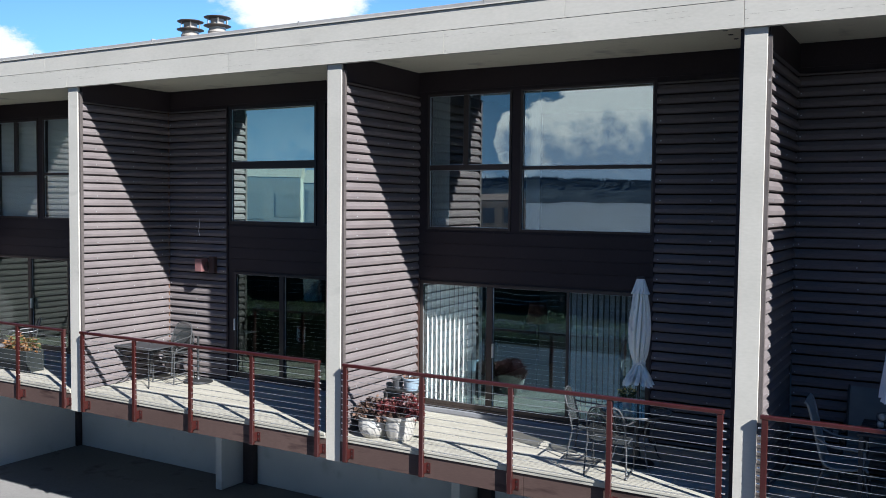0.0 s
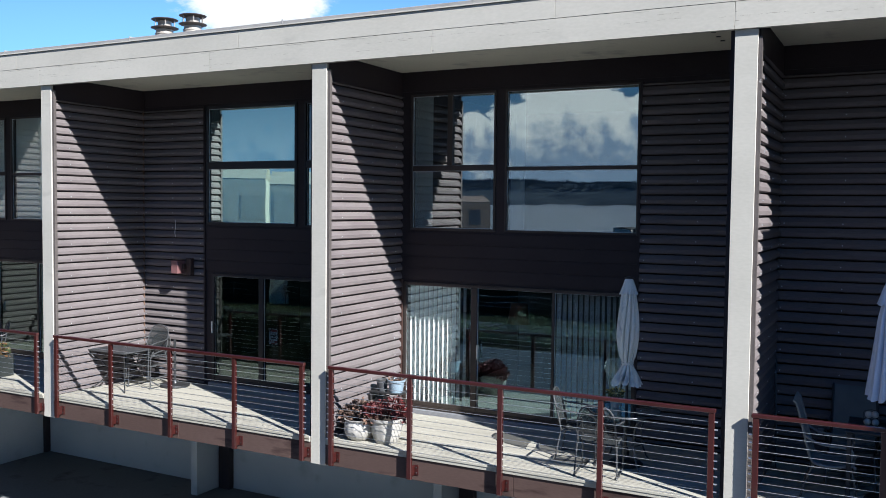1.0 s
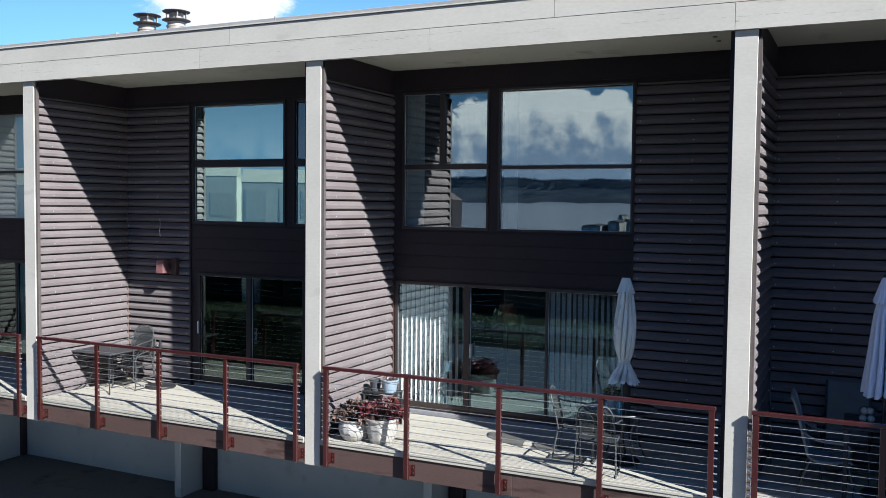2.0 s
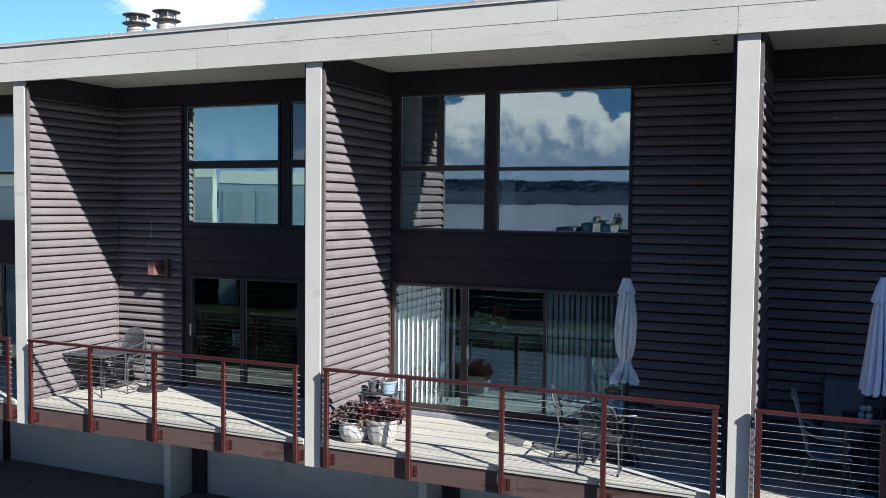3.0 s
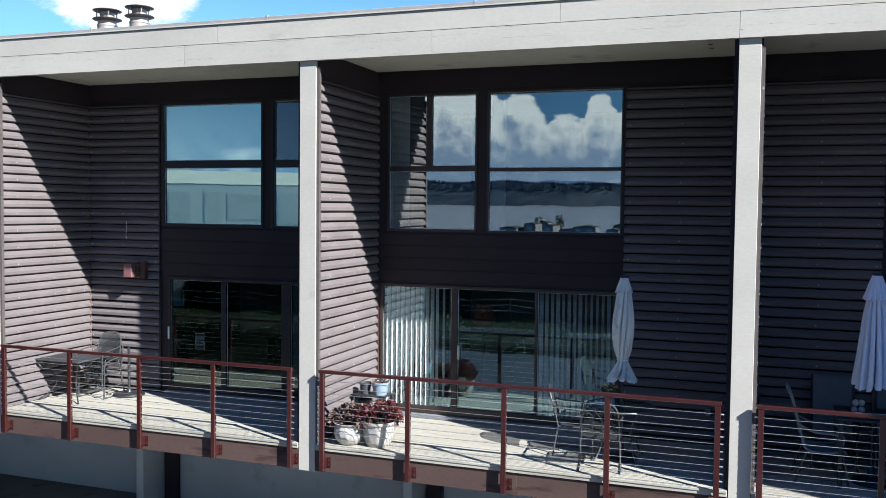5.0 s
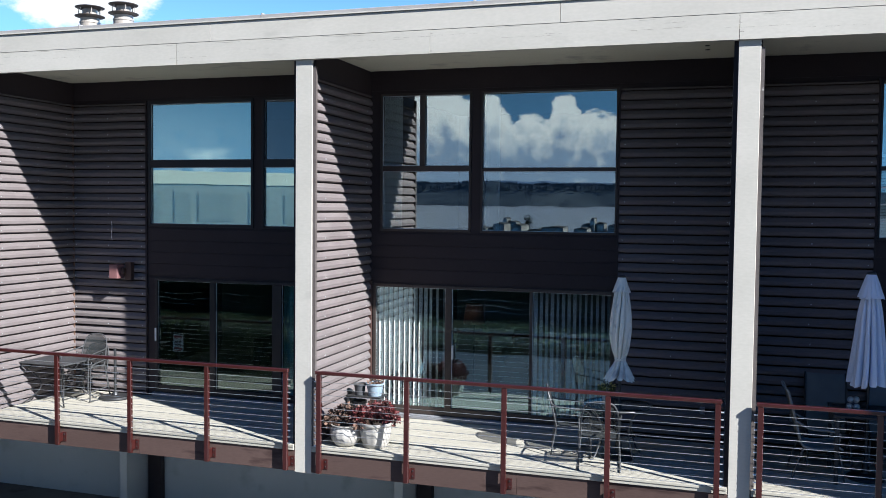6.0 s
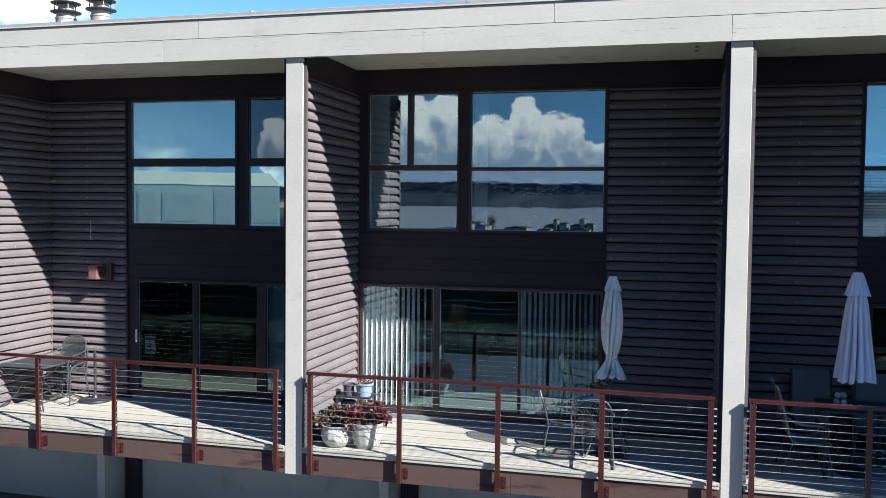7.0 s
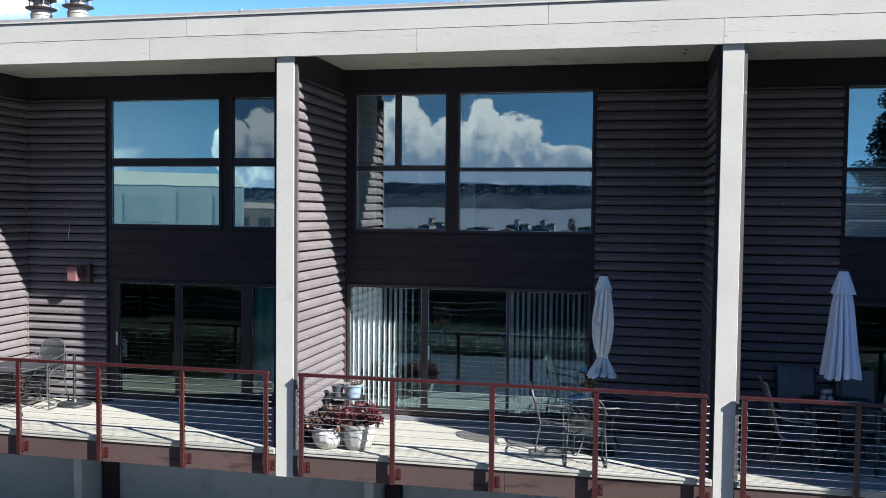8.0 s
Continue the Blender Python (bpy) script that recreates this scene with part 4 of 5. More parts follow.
for k in range(4):
    x0, x1 = PARTY[k] + POST_W, PARTY[k + 1]
    rim = tagged(new("rim_joist_%d" % (k + 1)), "brown painted rim joist under the deck edge", "rim joist", "", "structure")
    mid = x0 + (x1 - x0) * 0.53
    for a, b in ((x0 + 0.002, mid - 0.001), (mid + 0.001, x1 - 0.002)):
        part("rim_board", box(B(), a, b, 0.002, 0.045, -0.345, -0.052, 0.004), RIM, rim)
    rail = thing("railing", ((x0 + x1) / 2, 0, DZ), "red-brown metal deck railing with stainless cables", "railing", "deck railings")
    ox = (x0 + x1) / 2

    def rp(name, bm, mat, label="", smooth=False):
        bmesh.ops.translate(bm, verts=bm.verts, vec=(-ox, 0, -DZ))
        return part(name, bm, mat, rail, label, smooth)

    ps = RAILS[k]
    rp("top_rail", box(B(), ps[0] - 0.05, ps[-1] + 0.045, -0.107, -0.047, 1.058, 1.105, 0.006), RAIL)
    for j, x in enumerate(ps):
        rp("post", box(B(), x - 0.034, x + 0.034, -0.101, -0.053, -0.32, 1.0575, 0.005), RAIL)
        bm = B()
        box(bm, x + 0.035, x + 0.043, -0.095, 0.001, -0.27, -0.13, 0.001)
        box(bm, x + 0.044, x + 0.10, -0.009, 0.001, -0.27, -0.13, 0.001)
        br = rp("bracket", bm, RAIL, "bolted red-brown steel angle bracket")
        for zb in (-0.235, -0.165):
            bm = B()
            box(bm, x + 0.062, x + 0.080, -0.021, -0.0095, zb - 0.009, zb + 0.009, 0.003)
            bmesh.ops.translate(bm, verts=bm.verts, vec=(-ox, 0, -DZ))
            part("bolt", bm, IRON, br)
    for x in ps[1:-1]:
        for z in CABLES:
            if grommet is None:
                g = rp("cable_grommet", sweep(B(), [(ox - 0.038, 0, DZ), (ox + 0.038, 0, DZ)], 0.0075, 6), STEEL, "stainless cable grommet")
                grommet = g.data
            else:
                g = new("cable_grommet", grommet)
                g.parent = rail
                g["label"] = "stainless cable grommet"
            g.location = (x - ox, -0.077, z - DZ)
    for z in CABLES:
        rp("cable", sweep(B(), [(ps[0] - 0.06, -0.077, z), (ps[0] + 0.8, -0.077, z - 0.001), ((ps[0] + ps[-1]) / 2, -0.077, z - 0.003), (ps[-1] + 0.06, -0.077, z)], 0.0034, 6), STEEL)
        for x in (ps[0] - 0.052, ps[-1] + 0.052):
            rp("cable_fitting", sweep(B(), [(x - 0.018, -0.077, z), (x + 0.018, -0.077, z)], 0.0095, 8), STEEL, "stainless cable end fitting")

# ---------------------------------------------------------------- flues on the roof


def flue(x, y, top):
    f = thing("chimney_flue", (x, y, 5.93), "round buff metal chimney flue with two dark rain caps", "chimney", "roof flues")
    h = top - 5.93
    part("pipe", lathe(B(), [(0.180, 0), (0.180, h - 0.30), (0.170, h - 0.295), (0.170, h - 0.23)], 28), FLUE, f, smooth=True)
    part("band", lathe(B(), [(0.186, h - 0.33), (0.189, h - 0.325), (0.189, h - 0.305), (0.186, h - 0.30)], 28), FLUE, f, "buff collar band")
    part("inner_pipe", lathe(B(), [(0.135, h - 0.23), (0.135, h - 0.04)], 24), FLUE, f, "buff inner pipe between the caps", True)
    for nm, zz, r in (("collar", h - 0.185, 0.268), ("cap", h - 0.020, 0.262)):
        part(nm, lathe(B(), [(0.14, zz - 0.045), (0.20, zz - 0.040), (r, zz - 0.016), (r + 0.004, zz - 0.006), (r - 0.03, zz + 0.006), (0.10, zz + 0.020)], 32), CAP, f, "dark weathered rain cap", True)
    for j in range(6):
        a = j * math.pi / 3 + 0.3
        part("strut", sweep(B(), [(0.21 * math.cos(a), 0.21 * math.sin(a), h - 0.19), (0.21 * math.cos(a), 0.21 * math.sin(a), h - 0.045)], 0.009, 6), FLUE, f)
    return f


flue(-5.83, 3.0, 7.085)
flue(-5.08, 3.0, 7.095)

# soffit vents beside the party walls
for px in PARTY[1:4]:
    vent = thing("soffit_vent", (px - 0.38, 0.9, SOF), "row of small dark round soffit vents", "vent", "soffit vents")
    for j in range(4):
        bm = B()
        lathe(bm, [(0.03, -0.006), (0.03, 0.0)], 12, 0, -0.45 + 0.3 * j)
        part("vent_hole", bm, IRON, vent)

# ---------------------------------------------------------------- blinds, shades and rooms' contents


def vertical_blind(u_list, X, y, z0, z1, width, turns, label):
    xs = [X(u) for u in u_list]
    x0, x1 = min(xs) - 0.06, max(xs) + 0.06
    th = thing("vertical_blind", ((x0 + x1) / 2, y, z0), label, "blind", "window blinds")
    hw = (x1 - x0) / 2
    part("headrail", box(B(), -hw, hw, -0.02, 0.02, z1 - z0, z1 - z0 + 0.045, 0.003), BLIND, th)
    for x, tr in zip(xs, turns):
        bm = B()
        n = 5
        rows = []
        for z in (0.0, z1 - z0 - 0.002):
            rows.append([bm.verts.new((width * (i / n - 0.5), 0.008 * (1 - (2 * i / n - 1) ** 2), z)) for i in range(n + 1)])
        for i in range(n):
            bm.faces.new((rows[0][i], rows[0][i + 1], rows[1][i + 1], rows[1][i]))
        bmesh.ops.rotate(bm, verts=bm.verts, cent=(0, 0, 0), matrix=Matrix.Rotation(radians(tr), 3, "Z"))
        bmesh.ops.translate(bm, verts=bm.verts, vec=(x - (x0 + x1) / 2, 0, 0))
        part("slat", bm, BLIND, th, smooth=True)
    return th


def roller_shade(x0, x1, y, z0, z1, label, mat=None):
    th = thing("roller_shade", ((x0 + x1) / 2, y, z0), label, "shade", "window shades")
    hw = (x1 - x0) / 2
    bm = B()
    n = 24
    rows = [[bm.verts.new((-hw + 2 * hw * i / n, 0.004 * math.sin(i * 1.7 + 3 * z), z)) for i in range(n + 1)] for z in (0.03, (z1 - z0) * 0.5, z1 - z0)]
    for r0, r1 in zip(rows, rows[1:]):
        for i in range(n):
            bm.faces.new((r0[i], r0[i + 1], r1[i + 1], r1[i]))
    part("fabric", bm, mat or SHADE, th, smooth=True)
    part("hem_bar", box(B(), -hw, hw, -0.012, 0.012, 0.0, 0.03, 0.003), BLIND, th)
    part("roller", sweep(B(), [(-hw, 0, z1 - z0 + 0.02), (hw, 0, z1 - z0 + 0.02)], 0.022, 10), BLIND, th)
    return th


def drape(x0, x1, y, z0, z1, label, mat, waves):
    th = thing("curtain", ((x0 + x1) / 2, y, z0), label, "curtain", "curtains")
    hw = (x1 - x0) / 2
    bm = B()
    n = waves * 8
    rows = [[bm.verts.new((-hw + 2 * hw * i / n, 0.03 * math.sin(i * math.pi / 4), z)) for i in range(n + 1)] for z in (0.0, z1 - z0)]
    for i in range(n):
        bm.faces.new((rows[0][i], rows[0][i + 1], rows[1][i + 1], rows[1][i]))
    part("cloth", bm, mat, th, smooth=True)
    part("rod", sweep(B(), [(-hw - 0.05, 0, z1 - z0 + 0.01), (hw + 0.05, 0, z1 - z0 + 0.01)], 0.012, 8), IRON, th)
    return th


brng = random.Random(21)
YB = BACK + 0.13
XC, SC = UNITS[2]
vertical_blind([0.19 + 0.084 * j for j in range(10)] + [1.03, 1.14, 1.25], XC, YB, 0.10, 2.22, 0.089, [brng.uniform(66, 76) for _ in range(10)] + [80, 84, 88],
               "white vertical blind drawn across a sliding door")
vertical_blind([2.72 + 0.085 * j for j in range(14)], XC, YB, 0.10, 2.22, 0.089, [brng.uniform(62, 78) for _ in range(14)], "white vertical blind with its slats turned open")
vertical_blind([1.93 + 0.035 * j for j in range(6)], XC, YB, 2.66, 5.2, 0.085, [brng.uniform(62, 80) for _ in range(6)], "white vertical blind stacked at the side of a window")
vertical_blind([0.26 + 0.04 * j for j in range(7)], XC, YB, 2.66, 5.2, 0.085, [brng.uniform(58, 78) for _ in range(7)], "white vertical blind stacked beside the slider")
XB, SB = UNITS[1]
a, b = SB(1.84, 3.96)
roller_shade(a, b, YB, 2.9, 5.2, "pale green-grey roller shade pulled fully down")
a, b = SB(0.2, 1.74)
roller_shade(a, b, YB, 2.9, 4.1, "pale green-grey roller shade pulled half down")
a, b = SB(0.14, 1.38)
drape(a, b, YB, 0.08, 2.2, "teal curtain behind the fixed door light", CURTAIN, 6)
XD, SD = UNITS[3]
th = thing("venetian_blind", (XD(2.9), YB, 2.95), "pale venetian blind let half down and closed", "blind", "window blinds")
for j in range(26):
    bm = box(B(), -1.05, 1.05, -0.02, 0.02, 0, 0.002)
    bmesh.ops.rotate(bm, verts=bm.verts, cent=(0, 0, 0), matrix=Matrix.Rotation(radians(64), 3, "X"))
    bmesh.ops.translate(bm, verts=bm.verts, vec=(0, 0, 0.05 + 0.042 * j))
    part("slat", bm, BLIND, th)
part("headrail", box(B(), -1.06, 1.06, -0.02, 0.02, 1.16, 1.2, 0.003), BLIND, th)
for x in (-0.6, 0.6):
    part("ladder_cord", box(B(), x - 0.008, x + 0.008, -0.024, -0.022, 0.03, 1.17), BLIND, th)
XA, SA = UNITS[0]
a, b = SA(1.84, 3.96)
roller_shade(a, b, YB, 2.9, 5.2, "white roller shade pulled fully down", BLIND)
a, b = SA(0.2, 1.74)
roller_shade(a, b, YB, 2.9, 5.2, "white roller shade pulled fully down", BLIND)
a, b = SA(2.6, 3.0)
drape(a, b, YB, 0.08, 2.2, "white curtain gathered inside a sliding door", BLIND, 4)


def sofa(x, y, turn, mat):
    s = thing("sofa", (x, y, 0.06), "brown sofa standing in a dim room", "sofa", "", turn)
    part("base", box(B(), -0.9, 0.9, -0.4, 0.4, 0.08, 0.3, 0.03), mat, s)
    for i in (-1, 0, 1):
        part("seat_cushion", box(B(), i * 0.52 - 0.25, i * 0.52 + 0.25, -0.2, 0.4, 0.305, 0.45, 0.04), mat, s)
        part("back_cushion", box(B(), i * 0.52 - 0.25, i * 0.52 + 0.25, -0.4, -0.205, 0.305, 0.85, 0.05), mat, s)
    for i in (-1, 1):
        part("arm", box(B(), i * 0.9 - 0.1, i * 0.9 + 0.1, -0.42, 0.42, 0.0, 0.62, 0.05), mat, s)


fl = thing("floor_lamp", (1.35, 4.45, 0.06), "floor lamp with a terracotta shade in a dim room", "lamp")
part("base", lathe(B(), [(0.14, 0), (0.145, 0.015), (0.03, 0.03)], 24), IRON, fl, smooth=True)
part("pole", sweep(B(), [(0, 0, 0.02), (0, 0, 1.45)], 0.012, 8), IRON, fl, smooth=True)
part("shade", lathe(B(), [(0.20, 1.20), (0.205, 1.21), (0.15, 1.56), (0.145, 1.56)], 28, cap=False), LAMPSHADE, fl, "terracotta fabric shade", True)
sofa(2.5, 5.6, 180, FURN)
sofa(-2.4, 5.2, 180, SLING)

# ---------------------------------------------------------------- plants and pots of the middle deck


def ribbed_pot(x, y, r, h, ribs_n, seed, label, foliage, count, spread, size, leaf_label, prof):
    rng = random.Random(seed)
    p = thing("planter", (x, y, DZ), label, "planter", "cream planters")
    part("pot", lathe(B(), [(r * a, h * b) for a, b in prof], 48, shape=lambda t, i: 1 + 0.022 * math.cos(ribs_n * t) * (1 if 0 < i < 6 else 0)), CERAMIC, p, smooth=True)
    part("soil", lathe(B(), [(0.2 * r, h * 0.905), (r * 0.85, h * 0.90), (r * 0.85, h * 0.92), (0.2 * r, h * 0.93)], 20), EARTH, p)
    bm = B()
    for j in range(9):
        a = j * 0.7
        d = Vector((math.cos(a), math.sin(a), 0))
        sweep(bm, [(0.03 * d.x, 0.03 * d.y, h * 0.9), (0.5 * spread[0] * d.x, 0.5 * spread[1] * d.y, h + 0.4 * spread[2]),
                   (0.9 * spread[0] * d.x, 0.9 * spread[1] * d.y, h + 0.9 * spread[2] * rng.uniform(0.5, 1))], [0.006, 0.004, 0.002], 5)
    part("stems", bm, BARK, p)
    bm = B()
    for _ in range(16):
        a, q = rng.uniform(0, 6.28), rng.uniform(0.25, 1.0)
        leaves(bm, rng, (spread[0] * q * math.cos(a), spread[1] * q * math.sin(a), h + spread[2] * rng.uniform(0.0, 0.9) * (1.2 - 0.6 * q)),
               (0.10, 0.10, 0.085), count // 16, size)
    part("foliage", bm, foliage, p, leaf_label)
    return p


ribbed_pot(0.68, 0.24, 0.220, 0.30, 14, 3, "cream ribbed ceramic planter with a dry purple-brown plant", LEAF_BROWN, 1700, (0.33, 0.22, 0.22), 0.050, "dry purple-brown leaves",
           [(0.56, 0), (0.70, 0.05), (0.90, 0.26), (1.0, 0.50), (0.98, 0.72), (0.88, 0.90), (0.93, 0.94), (1.0, 0.97), (1.0, 1.0), (0.90, 1.0), (0.86, 0.9)])
ribbed_pot(1.10, 0.30, 0.235, 0.355, 10, 4, "cream ceramic planter with a bushy red plant", LEAF_RED, 1900, (0.28, 0.22, 0.25), 0.046, "deep red leaves",
           [(0.66, 0), (0.70, 0.03), (0.80, 0.20), (0.90, 0.45), (0.96, 0.70), (0.98, 0.84), (1.05, 0.87), (1.10, 0.93), (1.10, 1.0), (0.99, 1.0), (0.92, 0.9)])

# extra brown-green growth around the red plant's edge is part of a low stand behind
st = thing("plant_stand", (0.60, 1.2, DZ), "dark two-tier plant stand against the siding", "plant stand")
part("top_shelf", box(B(), -0.27, 0.27, -0.16, 0.16, 0.49, 0.515, 0.005), IRON, st)
part("low_shelf", box(B(), -0.26, 0.26, -0.15, 0.15, 0.2, 0.22, 0.005), IRON, st)
for x in (-0.25, 0.25):
    for y in (-0.13, 0.13):
        part("leg", box(B(), x - 0.015, x + 0.015, y - 0.015, y + 0.015, 0, 0.489, 0.003), IRON, st)


def plain_pot(name, x, y, z, r0, r1, h, mat, label):
    p = thing(name, (x, y, z), label, "pot")
    part("pot", lathe(B(), [(r0, 0), (r1 * 0.95, h * 0.86), (r1 * 1.06, h * 0.865), (r1 * 1.08, h), (r1 * 0.96, h), (r1 * 0.9, h * 0.86)], 28), mat, p, smooth=True)
    part("soil", lathe(B(), [(0.01, h * 0.865), (r1 * 0.9, h * 0.865), (r1 * 0.9, h * 0.885), (0.01, h * 0.90)], 18), EARTH, p)
    return p


bp = plain_pot("flower_pot", 0.735, 1.17, DZ + 0.516, 0.10, 0.132, 0.190, BLUEPOT, "pale blue glazed pot with a dry seedling")
bm = B()
leaves(bm, random.Random(8), (0, 0, 0.205), (0.11, 0.11, 0.04), 130, 0.035)
part("foliage", bm, LEAF_BROWN, bp, "dry brown stalks")
plain_pot("flower_pot", 0.50, 1.15, DZ + 0.516, 0.07, 0.09, 0.17, GREYPOT, "small dark grey plastic pot")
plain_pot("flower_pot", 0.46, 1.22, DZ + 0.221, 0.08, 0.11, 0.19, GREYPOT, "dark grey plastic pot on the low shelf")
plain_pot("flower_pot", 0.42, 0.52, DZ, 0.11, 0.14, 0.26, GREYPOT, "dark grey pot behind the planters")

# ---------------------------------------------------------------- patio chairs, tables, parasols


def patio_chair(at, turn, label, group, mat=MESH_DARK):
    """Tubular chair with a mesh seat and an arched mesh back; it faces its own +y."""
    c = thing("patio_chair", at, label, "chair", group, turn)
    arch = [(-0.235, -0.20, 0.40), (-0.235, -0.25, 0.62), (-0.20, -0.31, 0.82), (-0.10, -0.335, 0.90), (0.10, -0.335, 0.90), (0.20, -0.31, 0.82), (0.235, -0.25, 0.62), (0.235, -0.20, 0.40)]
    part("back_frame", sweep(B(), curve_pts(arch, 5), 0.0115, 8), TUBE, c, smooth=True)
    bm = B()
    rows = []
    for z, y, w in ((0.47, -0.217, 0.222), (0.60, -0.247, 0.222), (0.72, -0.28, 0.212), (0.81, -0.307, 0.19), (0.865, -0.323, 0.145), (0.888, -0.331, 0.09)):
        rows.append([bm.verts.new((w * (2 * i / 8 - 1), y - 0.022 * (1 - (2 * i / 8 - 1) ** 2), z)) for i in range(9)])
    for r0, r1 in zip(rows, rows[1:]):
        for i in range(8):
            bm.faces.new((r0[i], r0[i + 1], r1[i + 1], r1[i]))
    part("back_panel", bm, mat, c, "grey woven mesh back", True)
    bm = B()
    rows = []
    for y, z in ((-0.20, 0.405), (-0.1, 0.395), (0.05, 0.40), (0.18, 0.412), (0.23, 0.40)):
        rows.append([bm.verts.new((0.235 * (2 * i / 8 - 1), y, z - 0.018 * (1 - (2 * i / 8 - 1) ** 2))) for i in range(9)])
    for r0, r1 in zip(rows, rows[1:]):
        for i in range(8):
            bm.faces.new((r0[i], r0[i + 1], r1[i + 1], r1[i]))
    part("seat", bm, mat, c, "grey woven mesh seat", True)
    part("seat_frame", sweep(B(), curve_pts([(-0.235, -0.2, 0.405), (-0.24, 0.1, 0.405), (-0.2, 0.235, 0.40), (0.2, 0.235, 0.40), (0.24, 0.1, 0.405), (0.235, -0.2, 0.405)], 4), 0.011, 8), TUBE, c, smooth=True)
    for s in (-1, 1):
        part("arm", sweep(B(), curve_pts([(s * 0.232, -0.275, 0.70), (s * 0.26, -0.18, 0.67), (s * 0.275, 0.05, 0.65), (s * 0.275, 0.2, 0.62), (s * 0.27, 0.262, 0.54), (s * 0.262, 0.25, 0.40)], 5), 0.0115, 8), TUBE, c, smooth=True)
        part("side_leg", sweep(B(), curve_pts([(s * 0.262, 0.25, 0.40), (s * 0.262, 0.262, 0.06), (s * 0.262, 0.235, 0.013), (s * 0.262, -0.22, 0.013), (s * 0.262, -0.262, 0.05), (s * 0.245, -0.2, 0.40)], 5), 0.0115, 8), TUBE, c, smooth=True)
    return c


LBL = "grey tubular metal patio chair with a mesh seat"
patio_chair((3.72, 0.95, DZ), -80, LBL, "chairs of the middle deck")
patio_chair((4.18, 0.40, DZ), 8, LBL, "chairs of the middle deck")
patio_chair((-4.69, 1.46, DZ), 182, "grey tubular patio chair at the bottom of a stack", "chairs of the deck with the square table")
patio_chair((-4.69, 1.41, DZ + 0.17), 182, "grey tubular patio chair stacked on another", "chairs of the deck with the square table")


def umbrella(x, y, z, tiers, cap, tie, mat, label, folds, seed, twist=0.15):
    rng = random.Random(seed)
    ph = [rng.uniform(0, 6.28) for _ in range(4)]

    def drape_body(levels, n, scale, deep, hem):
        """Cloth hanging in pleats round the pole: (radius, height, depth of pleat) from top to bottom."""
        pts = curve_pts(levels, 6)
        bm = B()
        rings = []
        for i, (r, h, amount) in enumerate(pts):
            f = i / (len(pts) - 1)
            ring = []
            for k in range(n):
                t = 2 * math.pi * k / n
                a = folds * 0.5 * (t + twist * f + 0.16 * math.sin(2 * t + ph[2]) + 0.05 * math.sin(5 * f + ph[3])) + ph[0]
                groove = (1 - abs(math.sin(a))) ** 3
                rr = r * scale * (1 + deep * amount * (0.35 - 2.3 * groove + 0.12 * math.cos((folds + 3) * t - 2 * twist * f + ph[1])))
                ring.append(bm.verts.new((rr * math.cos(t), rr * math.sin(t), h + hem * f ** 8 * (groove - 0.35 + 0.4 * math.sin(3 * t + ph[1])))))
            rings.append(ring)
        for p, q in zip(rings, rings[1:]):
            for k in range(n):
                bm.faces.new((p[k], p[(k + 1) % n], q[(k + 1) % n], q[k]))
        return bm

    u = thing("patio_umbrella", (x, y, z), label, "umbrella", "closed patio umbrellas")
    top = cap[0][1]
    part("pole", sweep(B(), [(0, 0, 0.03), (0, 0, top + 0.01)], 0.019, 12), IRON, u, smooth=True)
    part("base", lathe(B(), [(0.22, 0), (0.225, 0.02), (0.19, 0.05), (0.05, 0.075), (0.035, 0.22), (0.022, 0.23)], 28), IRON, u, "dark round weighted base", True)
    part("finial", lathe(B(), [(0.055, top), (0.055, top + 0.018), (0.03, top + 0.03)], 14), IRON, u)
    part("canopy", drape_body(tiers, 144, 0.79, 1.6, 0.05), mat, u, "folded canvas canopy", True)
    part("top_vent", drape_body(cap, 96, 0.92, 0.9, 0.018), mat, u, "short canvas cap", True)
    if tie:
        part("tie", lathe(B(), [(tie[0] * 0.82, tie[1] - 0.012), (tie[0] * 0.88, tie[1] - 0.008), (tie[0] * 0.88, tie[1] + 0.008), (tie[0] * 0.82, tie[1] + 0.012)], 30), mat, u, "canvas tie band")
    return u


umbrella(4.37, 0.92, DZ,
         [(0.095, 2.28, 0.16), (0.125, 2.1, 0.26), (0.150, 1.85, 0.30), (0.150, 1.62, 0.30), (0.120, 1.44, 0.24), (0.088, 1.33, 0.08), (0.105, 1.27, 0.16), (0.165, 1.16, 0.30), (0.215, 1.07, 0.34)],
         [(0.055, 2.425, 0.02), (0.085, 2.34, 0.06), (0.118, 2.25, 0.12), (0.128, 2.235, 0.14)], (0.092, 1.33), CANVAS,
         "closed pale grey patio umbrella tied near its hem", 13, 2, 0.9)
umbrella(7.41, 0.96, DZ,
         [(0.12, 2.30, 0.10), (0.16, 2.10, 0.18), (0.190, 1.80, 0.26), (0.218, 1.55, 0.30), (0.242, 1.32, 0.36), (0.248, 1.20, 0.40)],
         [(0.06, 2.56, 0.02), (0.10, 2.46, 0.05), (0.155, 2.30, 0.10), (0.165, 2.27, 0.12)], None, CANVAS_L,
         "closed lavender-grey patio umbrella hanging loose", 10, 6, 0.1)

# round glass table of the middle deck
t = thing("patio_table", (4.34, 0.92, DZ), "round glass-topped patio table with tube legs", "table")
part("glass_top", lathe(B(), [(0.03, 0.700), (0.445, 0.700), (0.45, 0.704), (0.445, 0.708), (0.03, 0.708)], 48), TABLE_GLASS, t, "clear glass top", True).visible_shadow = False
part("rim", sweep(B(), [(0.455 * math.cos(a * math.pi / 20), 0.455 * math.sin(a * math.pi / 20), 0.702) for a in range(40)], 0.013, 8, True), TUBE, t, smooth=True)
